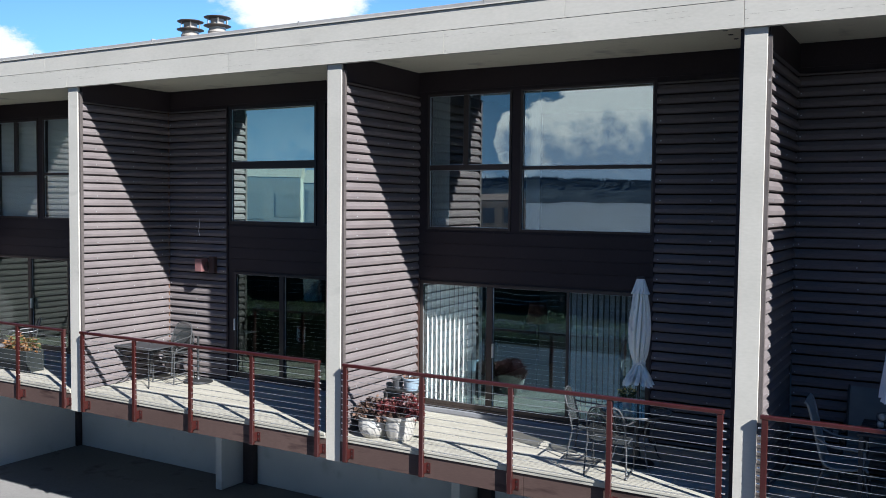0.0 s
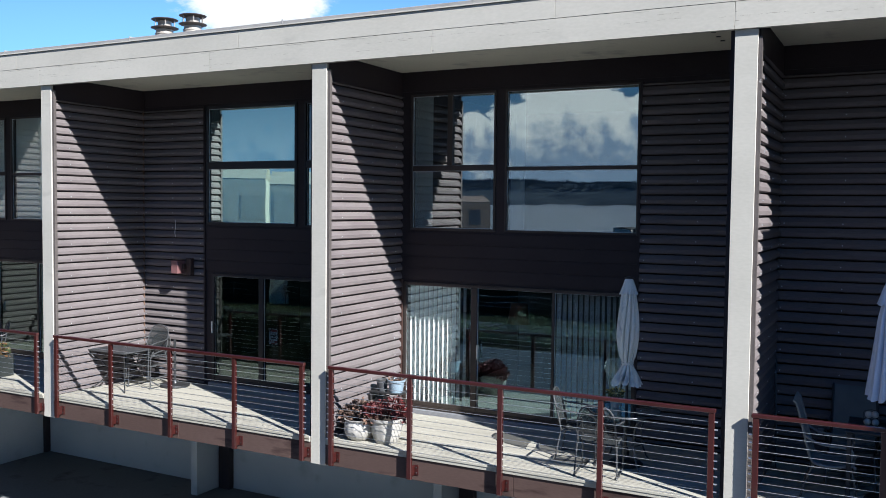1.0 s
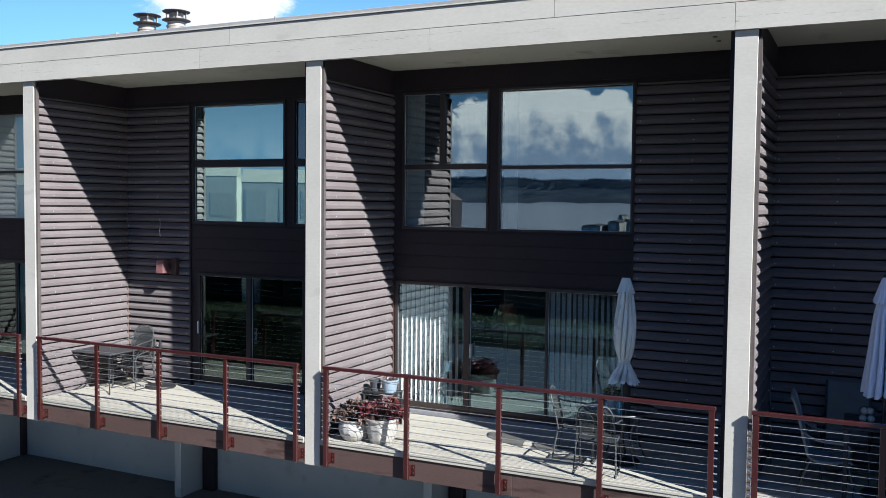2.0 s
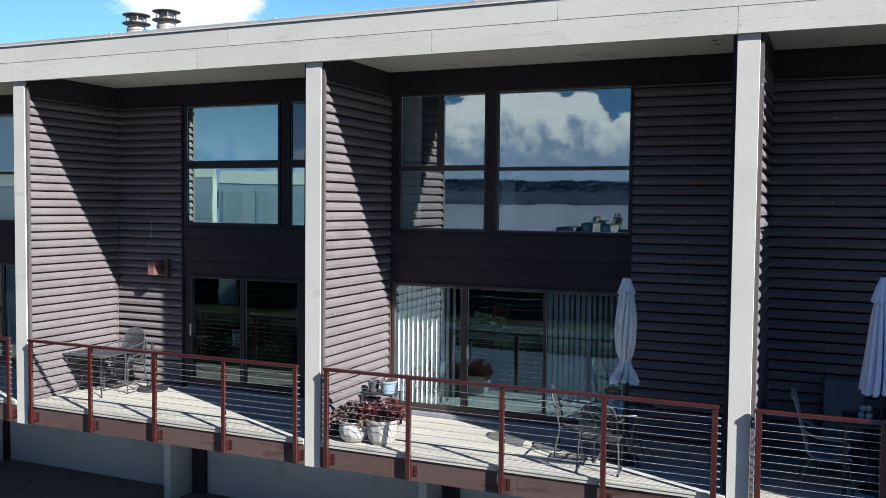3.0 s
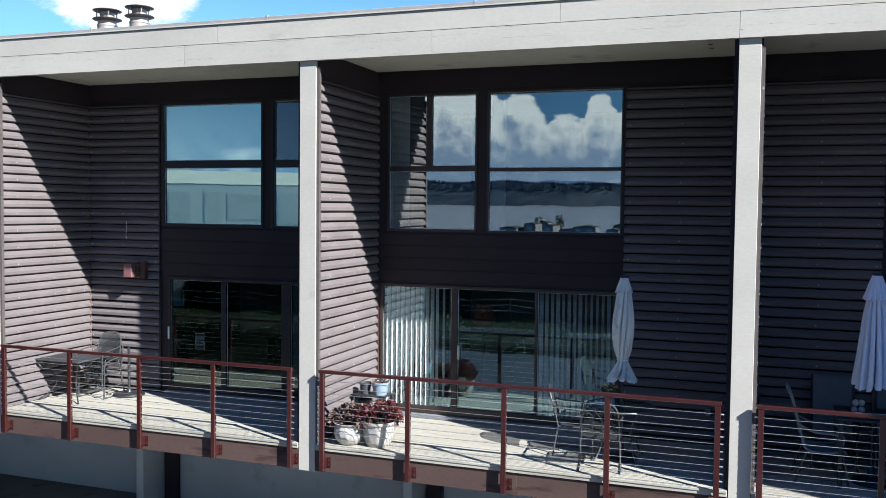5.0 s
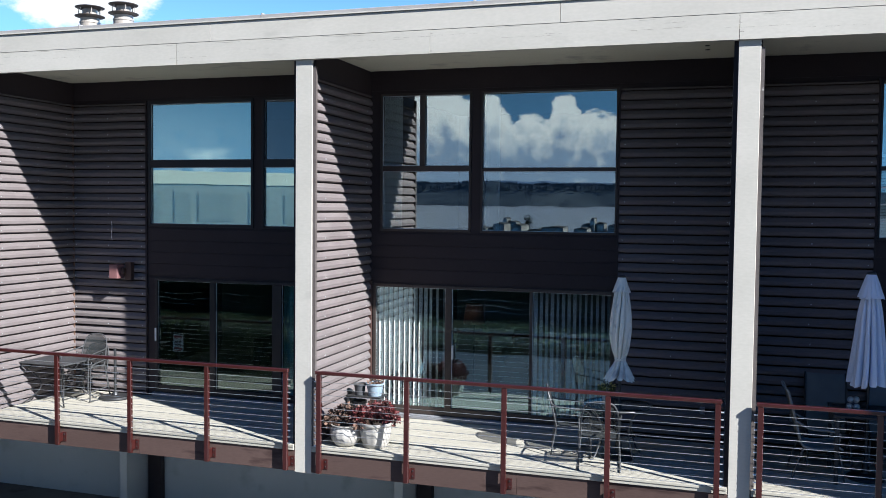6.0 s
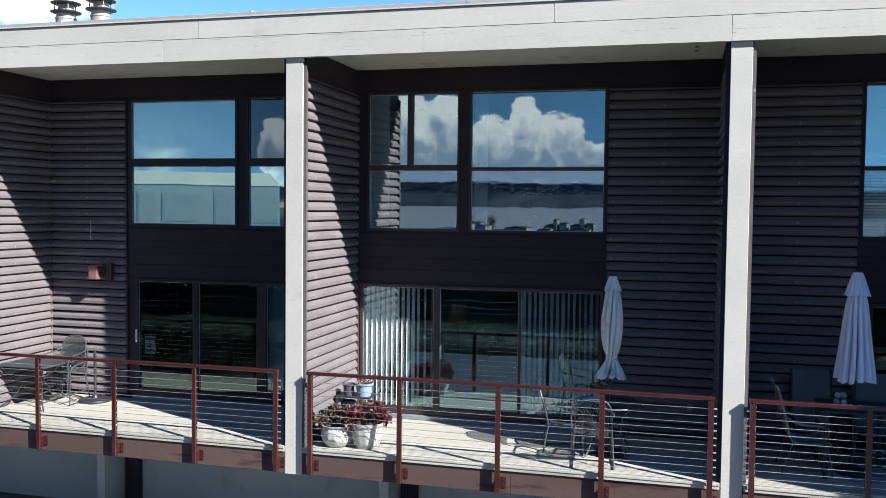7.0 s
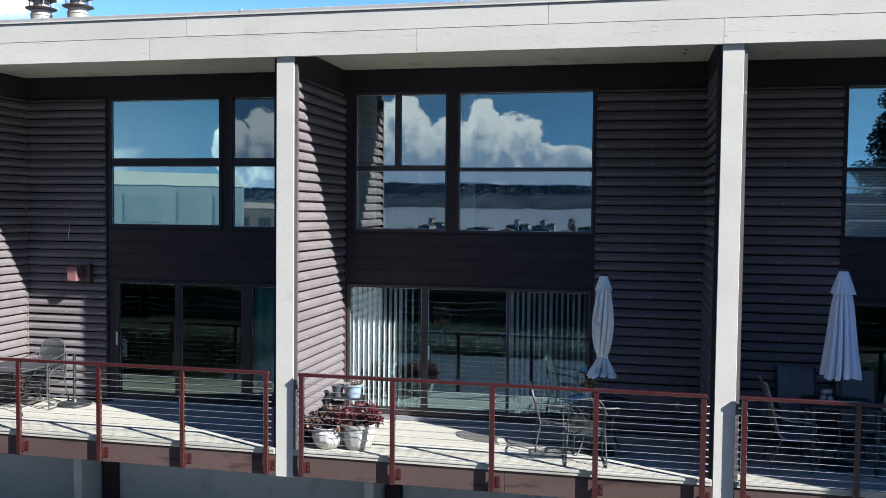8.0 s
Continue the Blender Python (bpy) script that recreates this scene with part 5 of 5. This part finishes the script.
for j in range(4):
    a = math.pi / 4 + j * math.pi / 2
    c, s = math.cos(a), math.sin(a)
    part("leg", sweep(B(), curve_pts([(0.43 * c, 0.43 * s, 0.69), (0.30 * c, 0.30 * s, 0.55), (0.25 * c, 0.25 * s, 0.35), (0.33 * c, 0.33 * s, 0.1), (0.40 * c, 0.40 * s, 0.012)], 5), 0.012, 8), TUBE, t, smooth=True)
part("ring", sweep(B(), [(0.262 * math.cos(a * math.pi / 16), 0.262 * math.sin(a * math.pi / 16), 0.30) for a in range(32)], 0.007, 6, True), TUBE, t, smooth=True)
fp = plain_pot("flower_pot", 4.18, 1.05, DZ + 0.709, 0.055, 0.075, 0.13, CERAMIC, "small pale pot of yellow flowers on the table")
bm = B()
leaves(bm, random.Random(31), (0, 0, 0.17), (0.10, 0.10, 0.06), 220, 0.035)
part("foliage", bm, LEAF, fp, "green leaves")
bm = B()
leaves(bm, random.Random(32), (0, 0, 0.215), (0.11, 0.11, 0.04), 80, 0.028, 0.0)
part("blossom", bm, PETAL, fp, "yellow blossoms")

# square iron table with scrolled legs
t = thing("patio_table", (-4.97, 1.13, DZ), "square wrought iron patio table with scrolled legs", "table")
part("tabletop", box(B(), -0.455, 0.455, -0.42, 0.42, 0.700, 0.712, 0.004), MESH_TOP, t, "dark grey iron mesh top")
part("rim", sweep(B(), [(-0.46, -0.425, 0.70), (0.46, -0.425, 0.70), (0.46, 0.425, 0.70), (-0.46, 0.425, 0.70)], 0.012, 8, True), TUBE, t)
for sx in (-1, 1):
    for sy in (-1, 1):
        part("leg", sweep(B(), curve_pts([(sx * 0.43, sy * 0.40, 0.69), (sx * 0.40, sy * 0.38, 0.60), (sx * 0.27, sy * 0.26, 0.48), (sx * 0.20, sy * 0.20, 0.30), (sx * 0.30, sy * 0.28, 0.12), (sx * 0.40, sy * 0.37, 0.03), (sx * 0.43, sy * 0.40, 0.012)], 5), 0.011, 8), IRON, t, smooth=True)
        part("scroll", sweep(B(), curve_pts([(sx * 0.44, sy * 0.05, 0.69), (sx * 0.44, sy * 0.14, 0.62), (sx * 0.42, sy * 0.23, 0.585), (sx * 0.41, sy * 0.29, 0.64), (sx * 0.42, sy * 0.24, 0.675), (sx * 0.43, sy * 0.19, 0.645)], 5), 0.007, 6), IRON, t, smooth=True)
for k in (0, 1):
    pts = [((0.22 * math.cos(a * math.pi / 12), 0.22 * math.sin(a * math.pi / 12), 0.30 + 0.12 * k)) for a in range(24)]
    part("ring", sweep(B(), pts, 0.007, 6, True), IRON, t, smooth=True)

# umbrella base without its umbrella
u = thing("umbrella_base", (-4.27, 1.66, DZ), "dark round umbrella base with an empty pole", "umbrella base")
part("disc", lathe(B(), [(0.265, 0), (0.27, 0.02), (0.255, 0.04), (0.06, 0.06), (0.04, 0.11), (0.03, 0.12)], 36), IRON, u, smooth=True)
part("pole", sweep(B(), [(0, 0, 0.1), (0, 0, 0.86)], 0.024, 12), IRON, u, smooth=True)
part("knob", sweep(B(), [(0.02, 0, 0.42), (0.07, 0, 0.42)], 0.014, 8), IRON, u)

# wall lamp
l = thing("wall_lamp", (-4.38, BACK - RIB, 2.2), "red-brown box wall lamp on the siding", "lamp")
part("body", box(B(), -0.105, 0.070, -0.26, -0.075, -0.125, 0.125, 0.012), LAMP, l, "square metal lamp hood")
part("arm", box(B(), 0.071, 0.12, -0.16, -0.10, -0.04, 0.06, 0.004), TRIM_BROWN, l)
part("back_plate", box(B(), 0.10, 0.22, -0.098, -0.001, -0.15, 0.16, 0.006), TRIM_BROWN, l, "dark brown junction box")
l2 = thing("hanging_wire", (-4.62, BACK - RIB - 0.005, 2.78), "thin pale wire hanging on the siding", "wire")
part("wire", sweep(B(), curve_pts([(0, 0, 0.28), (0.012, -0.004, 0.16), (-0.006, -0.004, 0.05), (0.012, 0, -0.04)], 5), 0.004, 6), STEEL, l2)
for x, z in ((5.42, 0.50), (6.62, 0.50)):
    o = thing("outlet_box", (x, BACK - RIB, z), "small pale weatherproof outlet box on the siding", "outlet", "outlets")
    part("cover", box(B(), -0.035, 0.035, -0.035, -0.001, -0.055, 0.055, 0.006), SILLM, o)

# ---------------------------------------------------------------- furniture of the shaded deck


def sling_chair(at, turn, label, cloth, tube):
    """High-backed sling chair; it faces its own +y."""
    c = thing("sling_chair", at, label, "chair", "sling chairs round the dark table", turn)
    line = [(-0.40, 1.13), (-0.36, 1.08), (-0.30, 0.86), (-0.23, 0.58), (-0.18, 0.44), (-0.05, 0.40), (0.12, 0.41), (0.24, 0.435), (0.275, 0.41)]
    bm = B()
    rows = [[bm.verts.new((0.25 * (2 * i / 6 - 1), y - 0.012 * (1 - (2 * i / 6 - 1) ** 2), z - 0.012 * (1 - (2 * i / 6 - 1) ** 2))) for i in range(7)] for y, z in line]
    for r0, r1 in zip(rows, rows[1:]):
        for i in range(6):
            bm.faces.new((r0[i], r0[i + 1], r1[i + 1], r1[i]))
    part("sling", bm, cloth, c, "taut woven sling", True)
    for s in (-1, 1):
        part("side_tube", sweep(B(), curve_pts([(s * 0.255, y, z) for y, z in line], 3), 0.016, 8), tube, c, smooth=True)
        part("arm", sweep(B(), curve_pts([(s * 0.265, -0.27, 0.74), (s * 0.29, -0.1, 0.66), (s * 0.295, 0.15, 0.645), (s * 0.285, 0.24, 0.60), (s * 0.26, 0.2, 0.44)], 5), 0.014, 8), tube, c, smooth=True)
        part("leg", sweep(B(), curve_pts([(s * 0.25, 0.22, 0.42), (s * 0.265, 0.27, 0.22), (s * 0.27, 0.30, 0.014)], 4), 0.013, 8), TUBE, c, smooth=True)
        part("leg", sweep(B(), curve_pts([(s * 0.25, -0.16, 0.43), (s * 0.265, -0.24, 0.22), (s * 0.27, -0.30, 0.014)], 4), 0.013, 8), TUBE, c, smooth=True)
    part("cross_bar", sweep(B(), [(-0.268, 0.28, 0.17), (0.268, 0.28, 0.17)], 0.01, 8), TUBE, c)
    return c


SL = "high-backed sling chair, blue-grey fabric paled for sky light"
SD_LABEL = "high-backed sling chair, grey-blue fabric darkened for shade"
# first chair, tubes included, gets the lit tone; the others the shaded one
sling_chair((6.82, 0.88, DZ), -88, SL, SLING_LIT, SLING_LIT)
sling_chair((7.02, 1.56, DZ), 180, SD_LABEL, SLING_SHADED, IRON)
sling_chair((7.78, 1.56, DZ), 176, SD_LABEL, SLING_SHADED, IRON)
sling_chair((8.25, 0.92, DZ), 95, SD_LABEL, SLING_SHADED, IRON)
t = thing("dining_table", (7.41, 0.96, DZ), "dark metal outdoor table with a slatted top", "table")
for j in range(8):
    y = -0.40 + 0.1 * j
    part("slat", box(B(), -0.42, 0.42, y + 0.003, y + 0.094, 0.83, 0.855, 0.004), IRON, t)
for sx in (-1, 1):
    for sy in (-1, 1):
        part("leg", box(B(), sx * 0.38 - 0.025, sx * 0.38 + 0.025, sy * 0.36 - 0.025, sy * 0.36 + 0.025, 0, 0.829, 0.005), IRON, t)
    part("apron", box(B(), sx * 0.38 - 0.012, sx * 0.38 + 0.012, -0.33, 0.33, 0.77, 0.829), IRON, t)
g = thing("glass_ornament", (7.24, 0.92, DZ + 0.856), "four small glass balls stacked in a wire holder", "ornament")
for x, z in ((-0.043, 0.05), (0.043, 0.05), (-0.030, 0.135), (0.034, 0.140)):
    ball = [(0.040 * math.sin(math.pi * q / 10), z - 0.040 * math.cos(math.pi * q / 10)) for q in range(1, 10)]
    part("glass_ball", lathe(B(), ball, 16, x, 0), CERAMIC, g, "shiny pale glass ball", True)
for x in (-0.086, 0.086):
    part("wire", sweep(B(), curve_pts([(x, 0, 0.0), (x, 0, 0.10), (x * 0.9, 0, 0.17), (0, 0, 0.195)], 4), 0.004, 6), IRON, g)
pl = thing("leaning_pole", (6.13, 1.70, DZ), "thin pale metal pole leaning in the corner", "pole")
part("shaft", sweep(B(), [(0.0, -0.02, 0.012), (-0.07, 0.24, 1.38)], 0.011, 8), TUBE, pl, smooth=True)
part("grip", sweep(B(), [(-0.062, 0.212, 1.23), (-0.07, 0.24, 1.39)], 0.016, 8), IRON, pl, smooth=True)

# ---------------------------------------------------------------- planter box of the far deck
p = thing("planter_box", (-8.10, 0.66, DZ), "dark green rectangular planter with orange and green plants", "planter")
bm = B()
for y0, y1 in ((-0.19, -0.16), (0.16, 0.19)):
    box(bm, -0.45, 0.45, y0, y1, 0, 0.42, 0.006)
for x0, x1 in ((-0.45, -0.42), (0.42, 0.45)):
    box(bm, x0, x1, -0.159, 0.159, 0, 0.42, 0.006)
part("box", bm, DARKPOT, p)
part("soil", box(B(), -0.42, 0.42, -0.16, 0.16, 0.2, 0.37), EARTH, p)
bm = B()
for j in range(7):
    leaves(bm, random.Random(50 + j), (-0.36 + 0.12 * j, 0, 0.46 + 0.05 * (j % 3)), (0.1, 0.13, 0.12), 70, 0.06)
part("orange_foliage", bm, LEAF_ORANGE, p, "orange and yellow leaves")
bm = B()
for j in range(6):
    leaves(bm, random.Random(70 + j), (-0.32 + 0.13 * j, 0.05, 0.50), (0.12, 0.12, 0.16), 50, 0.07)
part("green_foliage", bm, LEAF, p, "green leaves")
patio_chair((-8.75, 1.15, DZ), 150, "grey tubular patio chair behind a planter box", "chairs of the far deck")

# ---------------------------------------------------------------- what the glass mirrors: yard, street, shore
s = thing("yard_sign", (-8.72, -5.85, GZ), "small white and red notice on a dark post", "sign")
part("post", box(B(), -0.02, 0.02, -0.02, 0.02, 0, 2.45, 0.004), IRON, s)
pn = part("panel", box(B(), -0.16, 0.16, 0.021, 0.027, 1.96, 2.43, 0.001), PLASTIC, s, "white sign panel")
for z0, z1, w in ((2.33, 2.40, 0.13), (2.02, 2.07, 0.13), (1.975, 2.0, 0.10)):
    part("red_bar", box(B(), -w, w, 0.0275, 0.0285, z0, z1), SIGN_RED, pn)
for z0, z1, w in ((2.20, 2.24, 0.11), (2.13, 2.16, 0.09)):
    part("dark_bar", box(B(), -w, w, 0.0275, 0.0285, z0, z1), IRON, pn)


def tree(x, y, z, h, r, seed, conifer, label):
    rng = random.Random(seed)
    tr = thing("tree", (x, y, z), label, "tree", "trees beyond the street")
    pts = [(0.1 * math.sin(k * 1.3) * k / 6, 0.1 * math.cos(k * 2.1) * k / 6, h * 0.93 * k / 6) for k in range(7)]
    tk = part("trunk", sweep(B(), pts, [r * 0.09 * (1 - 0.85 * k / 6) for k in range(7)], 9), BARK, tr, smooth=True)
    bm, bl = B(), B()
    n = 70
    for k in range(n):
        f = (k + rng.random()) / n
        zz = h * (0.16 + 0.82 * f) if conifer else h * (0.34 + 0.5 * f)
        reach = r * ((1 - f) ** 0.8 * rng.uniform(0.65, 1.1) + 0.06) if conifer else r * math.sin(math.pi * min(1, 0.18 + 0.82 * f)) ** 0.6 * rng.uniform(0.7, 1.1)
        a = k * 2.4 + rng.uniform(-0.4, 0.4)
        tip = (reach * math.cos(a), reach * math.sin(a), zz + (-0.12 if conifer else 0.2) * reach)
        sweep(bl, [(0, 0, zz - 0.1 * reach), (tip[0] * 0.5, tip[1] * 0.5, (zz + tip[2]) / 2), tip], [0.05 * r * 0.25 * (1 - f) + 0.02, 0.03, 0.01], 5)
        for q in (0.4, 0.65, 0.9):
            leaves(bm, rng, (tip[0] * q, tip[1] * q, zz + (tip[2] - zz) * q), (0.24 * r * (1.1 - 0.5 * f), 0.24 * r * (1.1 - 0.5 * f), 0.10 * r + 0.12), (620 if y > -60 else 40), 0.020 * r + 0.05 if y > -60 else 0.026 * r + 0.07, 0.6 if conifer else 0.3)
    part("limbs", bl, BARK, tr)
    part("crown", bm, LEAF_DARK if conifer else LEAF, tr, "dense dark foliage" if conifer else "green foliage")
    return tr


tree(19.5, -36, GZ - 0.3, 16.5, 4.6, 1, True, "tall dark conifer beyond the street")
tree(26.5, -40, GZ - 0.3, 14.0, 4.2, 2, True, "tall dark conifer beyond the street")
for x, y, zt, r, sd in ((-4.3, -110, 1.7, 2.6, 3), (-8.6, -112, 1.3, 2.4, 4), (-21.5, -111, 1.9, 3.0, 5), (-25.0, -113, 1.2, 2.6, 7), (8.0, -111, 0.9, 3.0, 6)):
    z0 = GZ - 18.2
    tree(x, y, z0, zt - z0, r, sd, True, "slim conifer standing near the shore")

# shrubs on the bank beyond the street, too many to count
rng = random.Random(77)
bm = B()
for _ in range(520):
    x, y = rng.uniform(-62, 44), rng.uniform(-52, -28.6)
    base = GZ - 0.3
    top = min(rng.uniform(0.7, 2.2), 0.6 - base)
    if -20.5 < x < -8 and y > -36:
        top = min(top, 1.2)
    r = rng.uniform(1.0, 1.9)
    leaves(bm, rng, (x, y, base + top * 0.5), (r, r, top * 0.55), 170, 0.15, 0.2)
for k in range(150):
    x = -62 + 0.62 * k + rng.uniform(-0.3, 0.3)
    leaves(bm, rng, (x, -29.6 + rng.uniform(-0.3, 0.3), GZ + 0.85), (0.7, 0.6, rng.uniform(0.85, 1.05)), 420, 0.19, 0.2)
for _ in range(240):
    x, y = rng.uniform(-38, -10.5), rng.uniform(-18.3, -7.5)
    r, top = rng.uniform(0.5, 0.9), rng.uniform(0.4, 0.9)
    leaves(bm, rng, (x, y, GZ + top * 0.5), (r, r, top * 0.55), 110, 0.22, 0.2)
core = [[], []]
for k in range(126):
    x = -62 + 0.75 * k
    top = GZ + 1.45 + 0.16 * noise.noise(Vector((x * 0.6, 4.0, 0)))
    for q, y in zip(core, (-29.9 + 0.15 * noise.noise(Vector((x, 1, 0))), -29.25 + 0.15 * noise.noise(Vector((x, 7, 0))))):
        q.append((bm.verts.new((x, y, GZ - 0.2)), bm.verts.new((x, y, top))))
for k in range(125):
    for q in core:
        bm.faces.new((q[k][0], q[k][1], q[k + 1][1], q[k + 1][0]))
    bm.faces.new((core[0][k][1], core[0][k + 1][1], core[1][k + 1][1], core[1][k][1]))
tagged(part("bank_shrubs", bm, LEAF_DARK), "dark mixed shrubs covering the bank", "shrubs", "", "stuff")
bm = B()
for k in range(230):
    x = -34 + 0.28 * k + rng.uniform(-0.15, 0.15)
    y = -20.3 + rng.uniform(-0.6, 0.6)
    hgt = rng.uniform(0.8, 1.35) * (0.75 + 0.25 * math.sin(x * 0.7) ** 2)
    leaves(bm, rng, (x, y, GZ + hgt * 0.5), (0.6, 0.5, hgt * 0.5), 210, 0.10, 0.2)
tagged(part("hedge_shrubs", bm, LEAF), "low green shrubs between driveway and street", "shrubs", "", "stuff")


# made-up fence: its cables supply the pale curved lines in the door glass
fence = thing("mirror_line_fence", (-6, -28.6, GZ - 0.1), "pale low cable fence added for lines mirrored in the doors", "fence")
for i in range(23):
    part("post", box(B(), -44 + 4.0 * i - 0.03, -44 + 4.0 * i + 0.03, -0.03, 0.03, 0, 1.25, 0.005), TRIM_BROWN, fence)
for z, sag in ((0.55, 0.05), (0.86, 0.16), (1.16, 0.10)):
    pts = [(-44 + 88 * j / 132, 0, z - sag * math.sin(math.pi * j / 6) ** 2) for j in range(133)]
    part("cable", sweep(B(), pts, 0.012, 5), FLUE, fence, "pale sagging cable")


def house(x, y, w, d, eave, ridge_z, label, windows, siding=HOUSE, base=GZ):
    h = thing("house", (x, y, base), label, "house", "houses beyond the street", -36)
    part("wall", box(B(), -w / 2, w / 2, -d / 2, d / 2, 0, eave), siding, h)
    bm = B()
    ov = 0.02
    v = [bm.verts.new(p) for p in ((-w / 2 - ov, -d / 2 - ov, eave), (w / 2 + ov, -d / 2 - ov, eave), (w / 2 + ov, d / 2 + ov, eave), (-w / 2 - ov, d / 2 + ov, eave),
                                   (-w / 2 - ov, 0, ridge_z), (w / 2 + ov, 0, ridge_z))]
    for f in ((0, 1, 5, 4), (2, 3, 4, 5), (0, 4, 3), (1, 2, 5), (0, 3, 2, 1)):
        bm.faces.new([v[i] for i in f])
    part("roof", bm, HOUSE_ROOF if siding is HOUSE else HOUSE_BROWN, h)
    for wx, wz, ww, wh in windows:
        fr = part("window", box(B(), wx - ww / 2 - 0.08, wx + ww / 2 + 0.08, d / 2 + 0.001, d / 2 + 0.012, wz - 0.08, wz + wh + 0.08), siding, h, "plain framed window")
        part("pane", box(B(), wx - ww / 2, wx + ww / 2, d / 2 + 0.013, d / 2 + 0.018, wz, wz + wh), DARKPANE if siding is HOUSE else IRON, fr)
    return h


HW = [(-4.4, 4.9, 1.2, 1.9), (-2.5, 4.9, 0.9, 1.9), (-0.6, 5.2, 2.0, 1.5), (2.0, 4.9, 1.2, 1.9), (4.3, 5.1, 1.6, 1.6), (-3, 0.9, 1.6, 1.4), (3, 0.2, 1.0, 2.1)]
house(-25.0, -34.5, 10.5, 7.0, 7.3, 8.2, "cream house with a pale shingle roof across the street", HW)
house(-40.0, -36.0, 10.5, 8.0, 7.9, 9.2, "cream house with a pale shingle roof across the street", HW)
house(-55, -35.0, 12.0, 8.0, 7.2, 8.6, "cream house with a pale shingle roof across the street", HW)
AW = [(-4.0 + 2.0 * i, 16.3 - 2.9 * j, 1.1, 1.4) for j in range(3) for i in range(5)]
house(-34.5, -62.0, 11.0, 8.0, 18.5, 19.1, "brown apartment block with rows of windows down the bank", AW, HOUSE_BROWN, GZ - 12.5)


def waterfront_shed(x, y, w, d, top, label, bays):
    b = thing("waterfront_shed", (x, y, GZ - 17.5), label, "shed", "sheds by the shore")
    h = top - GZ + 17.5
    part("wall", box(B(), -w / 2, w / 2, -d / 2, d / 2, 0, h - 0.22), SHED, b)
    bm = B()
    ridge_pts = [[bm.verts.new((x, y, z)) for x, z in ((-w / 2 - 0.06, h - 0.22), (0, h), (w / 2 + 0.06, h - 0.22), (0, h - 0.12))] for y in (-d / 2 - 0.06, d / 2 + 0.06)]
    for i in range(4):
        bm.faces.new((ridge_pts[0][i], ridge_pts[0][(i + 1) % 4], ridge_pts[1][(i + 1) % 4], ridge_pts[1][i]))
    for q in ridge_pts:
        bm.faces.new(q)
    part("roof", bm, SHED_ROOF, b)
    for k in range(bays):
        cx = -w / 2 + w * (k + 0.5) / bays
        part("window", box(B(), cx - 0.35, cx + 0.35, d / 2 + 0.002, d / 2 + 0.05, h - 1.1, h - 0.5), DARKPANE, b)
    return b


wrng = random.Random(19)
for k in range(16):
    x = -28 + 2.9 * k + wrng.uniform(-0.8, 0.8)
    waterfront_shed(x, wrng.uniform(-114, -106), wrng.uniform(1.4, 3.6), wrng.uniform(3, 6), wrng.uniform(-0.5, 0.45), "small grey boat house by the shore", wrng.randrange(1, 3))
for x in (-25.0, -12.2, -8.4):
    for dx, w, top in ((-1.1, 1.5, 0.35), (0.9, 1.1, 0.6), (-0.1, 0.5, 1.25)):
        waterfront_shed(x + dx, -113 - abs(dx), w, 3.0, top, "tall weathered grey boat house by the shore", 1)


# ---------------------------------------------------------------- deck boards
for k in range(4):
    x0, x1 = PARTY[k] + 0.262, PARTY[k + 1] - 0.012
    deck = tagged(new("floor_deck_%d" % (k + 1)), "weathered off-white painted wooden deck boards", "deck", "", "structure")
    part("nosing", box(B(), x0, x1, -0.012, 0.05, -0.050, DZ - 0.035, 0.004), DECK, deck)
    y = -0.022
    j = 0
    while y < BACK - 0.06:
        wdt = 0.1398
        b0 = box(B(), x0, x1, y, min(y + wdt, BACK - 0.03), DZ - 0.034, DZ - 0.001 * (j % 3), 0.003)
        part("deck_board", b0, DECK, deck)
        y += 0.144
        j += 1
    part("subfloor", box(B(), x0, x1, 0.06, BACK - 0.005, -0.325, -0.056), TRIM, deck)
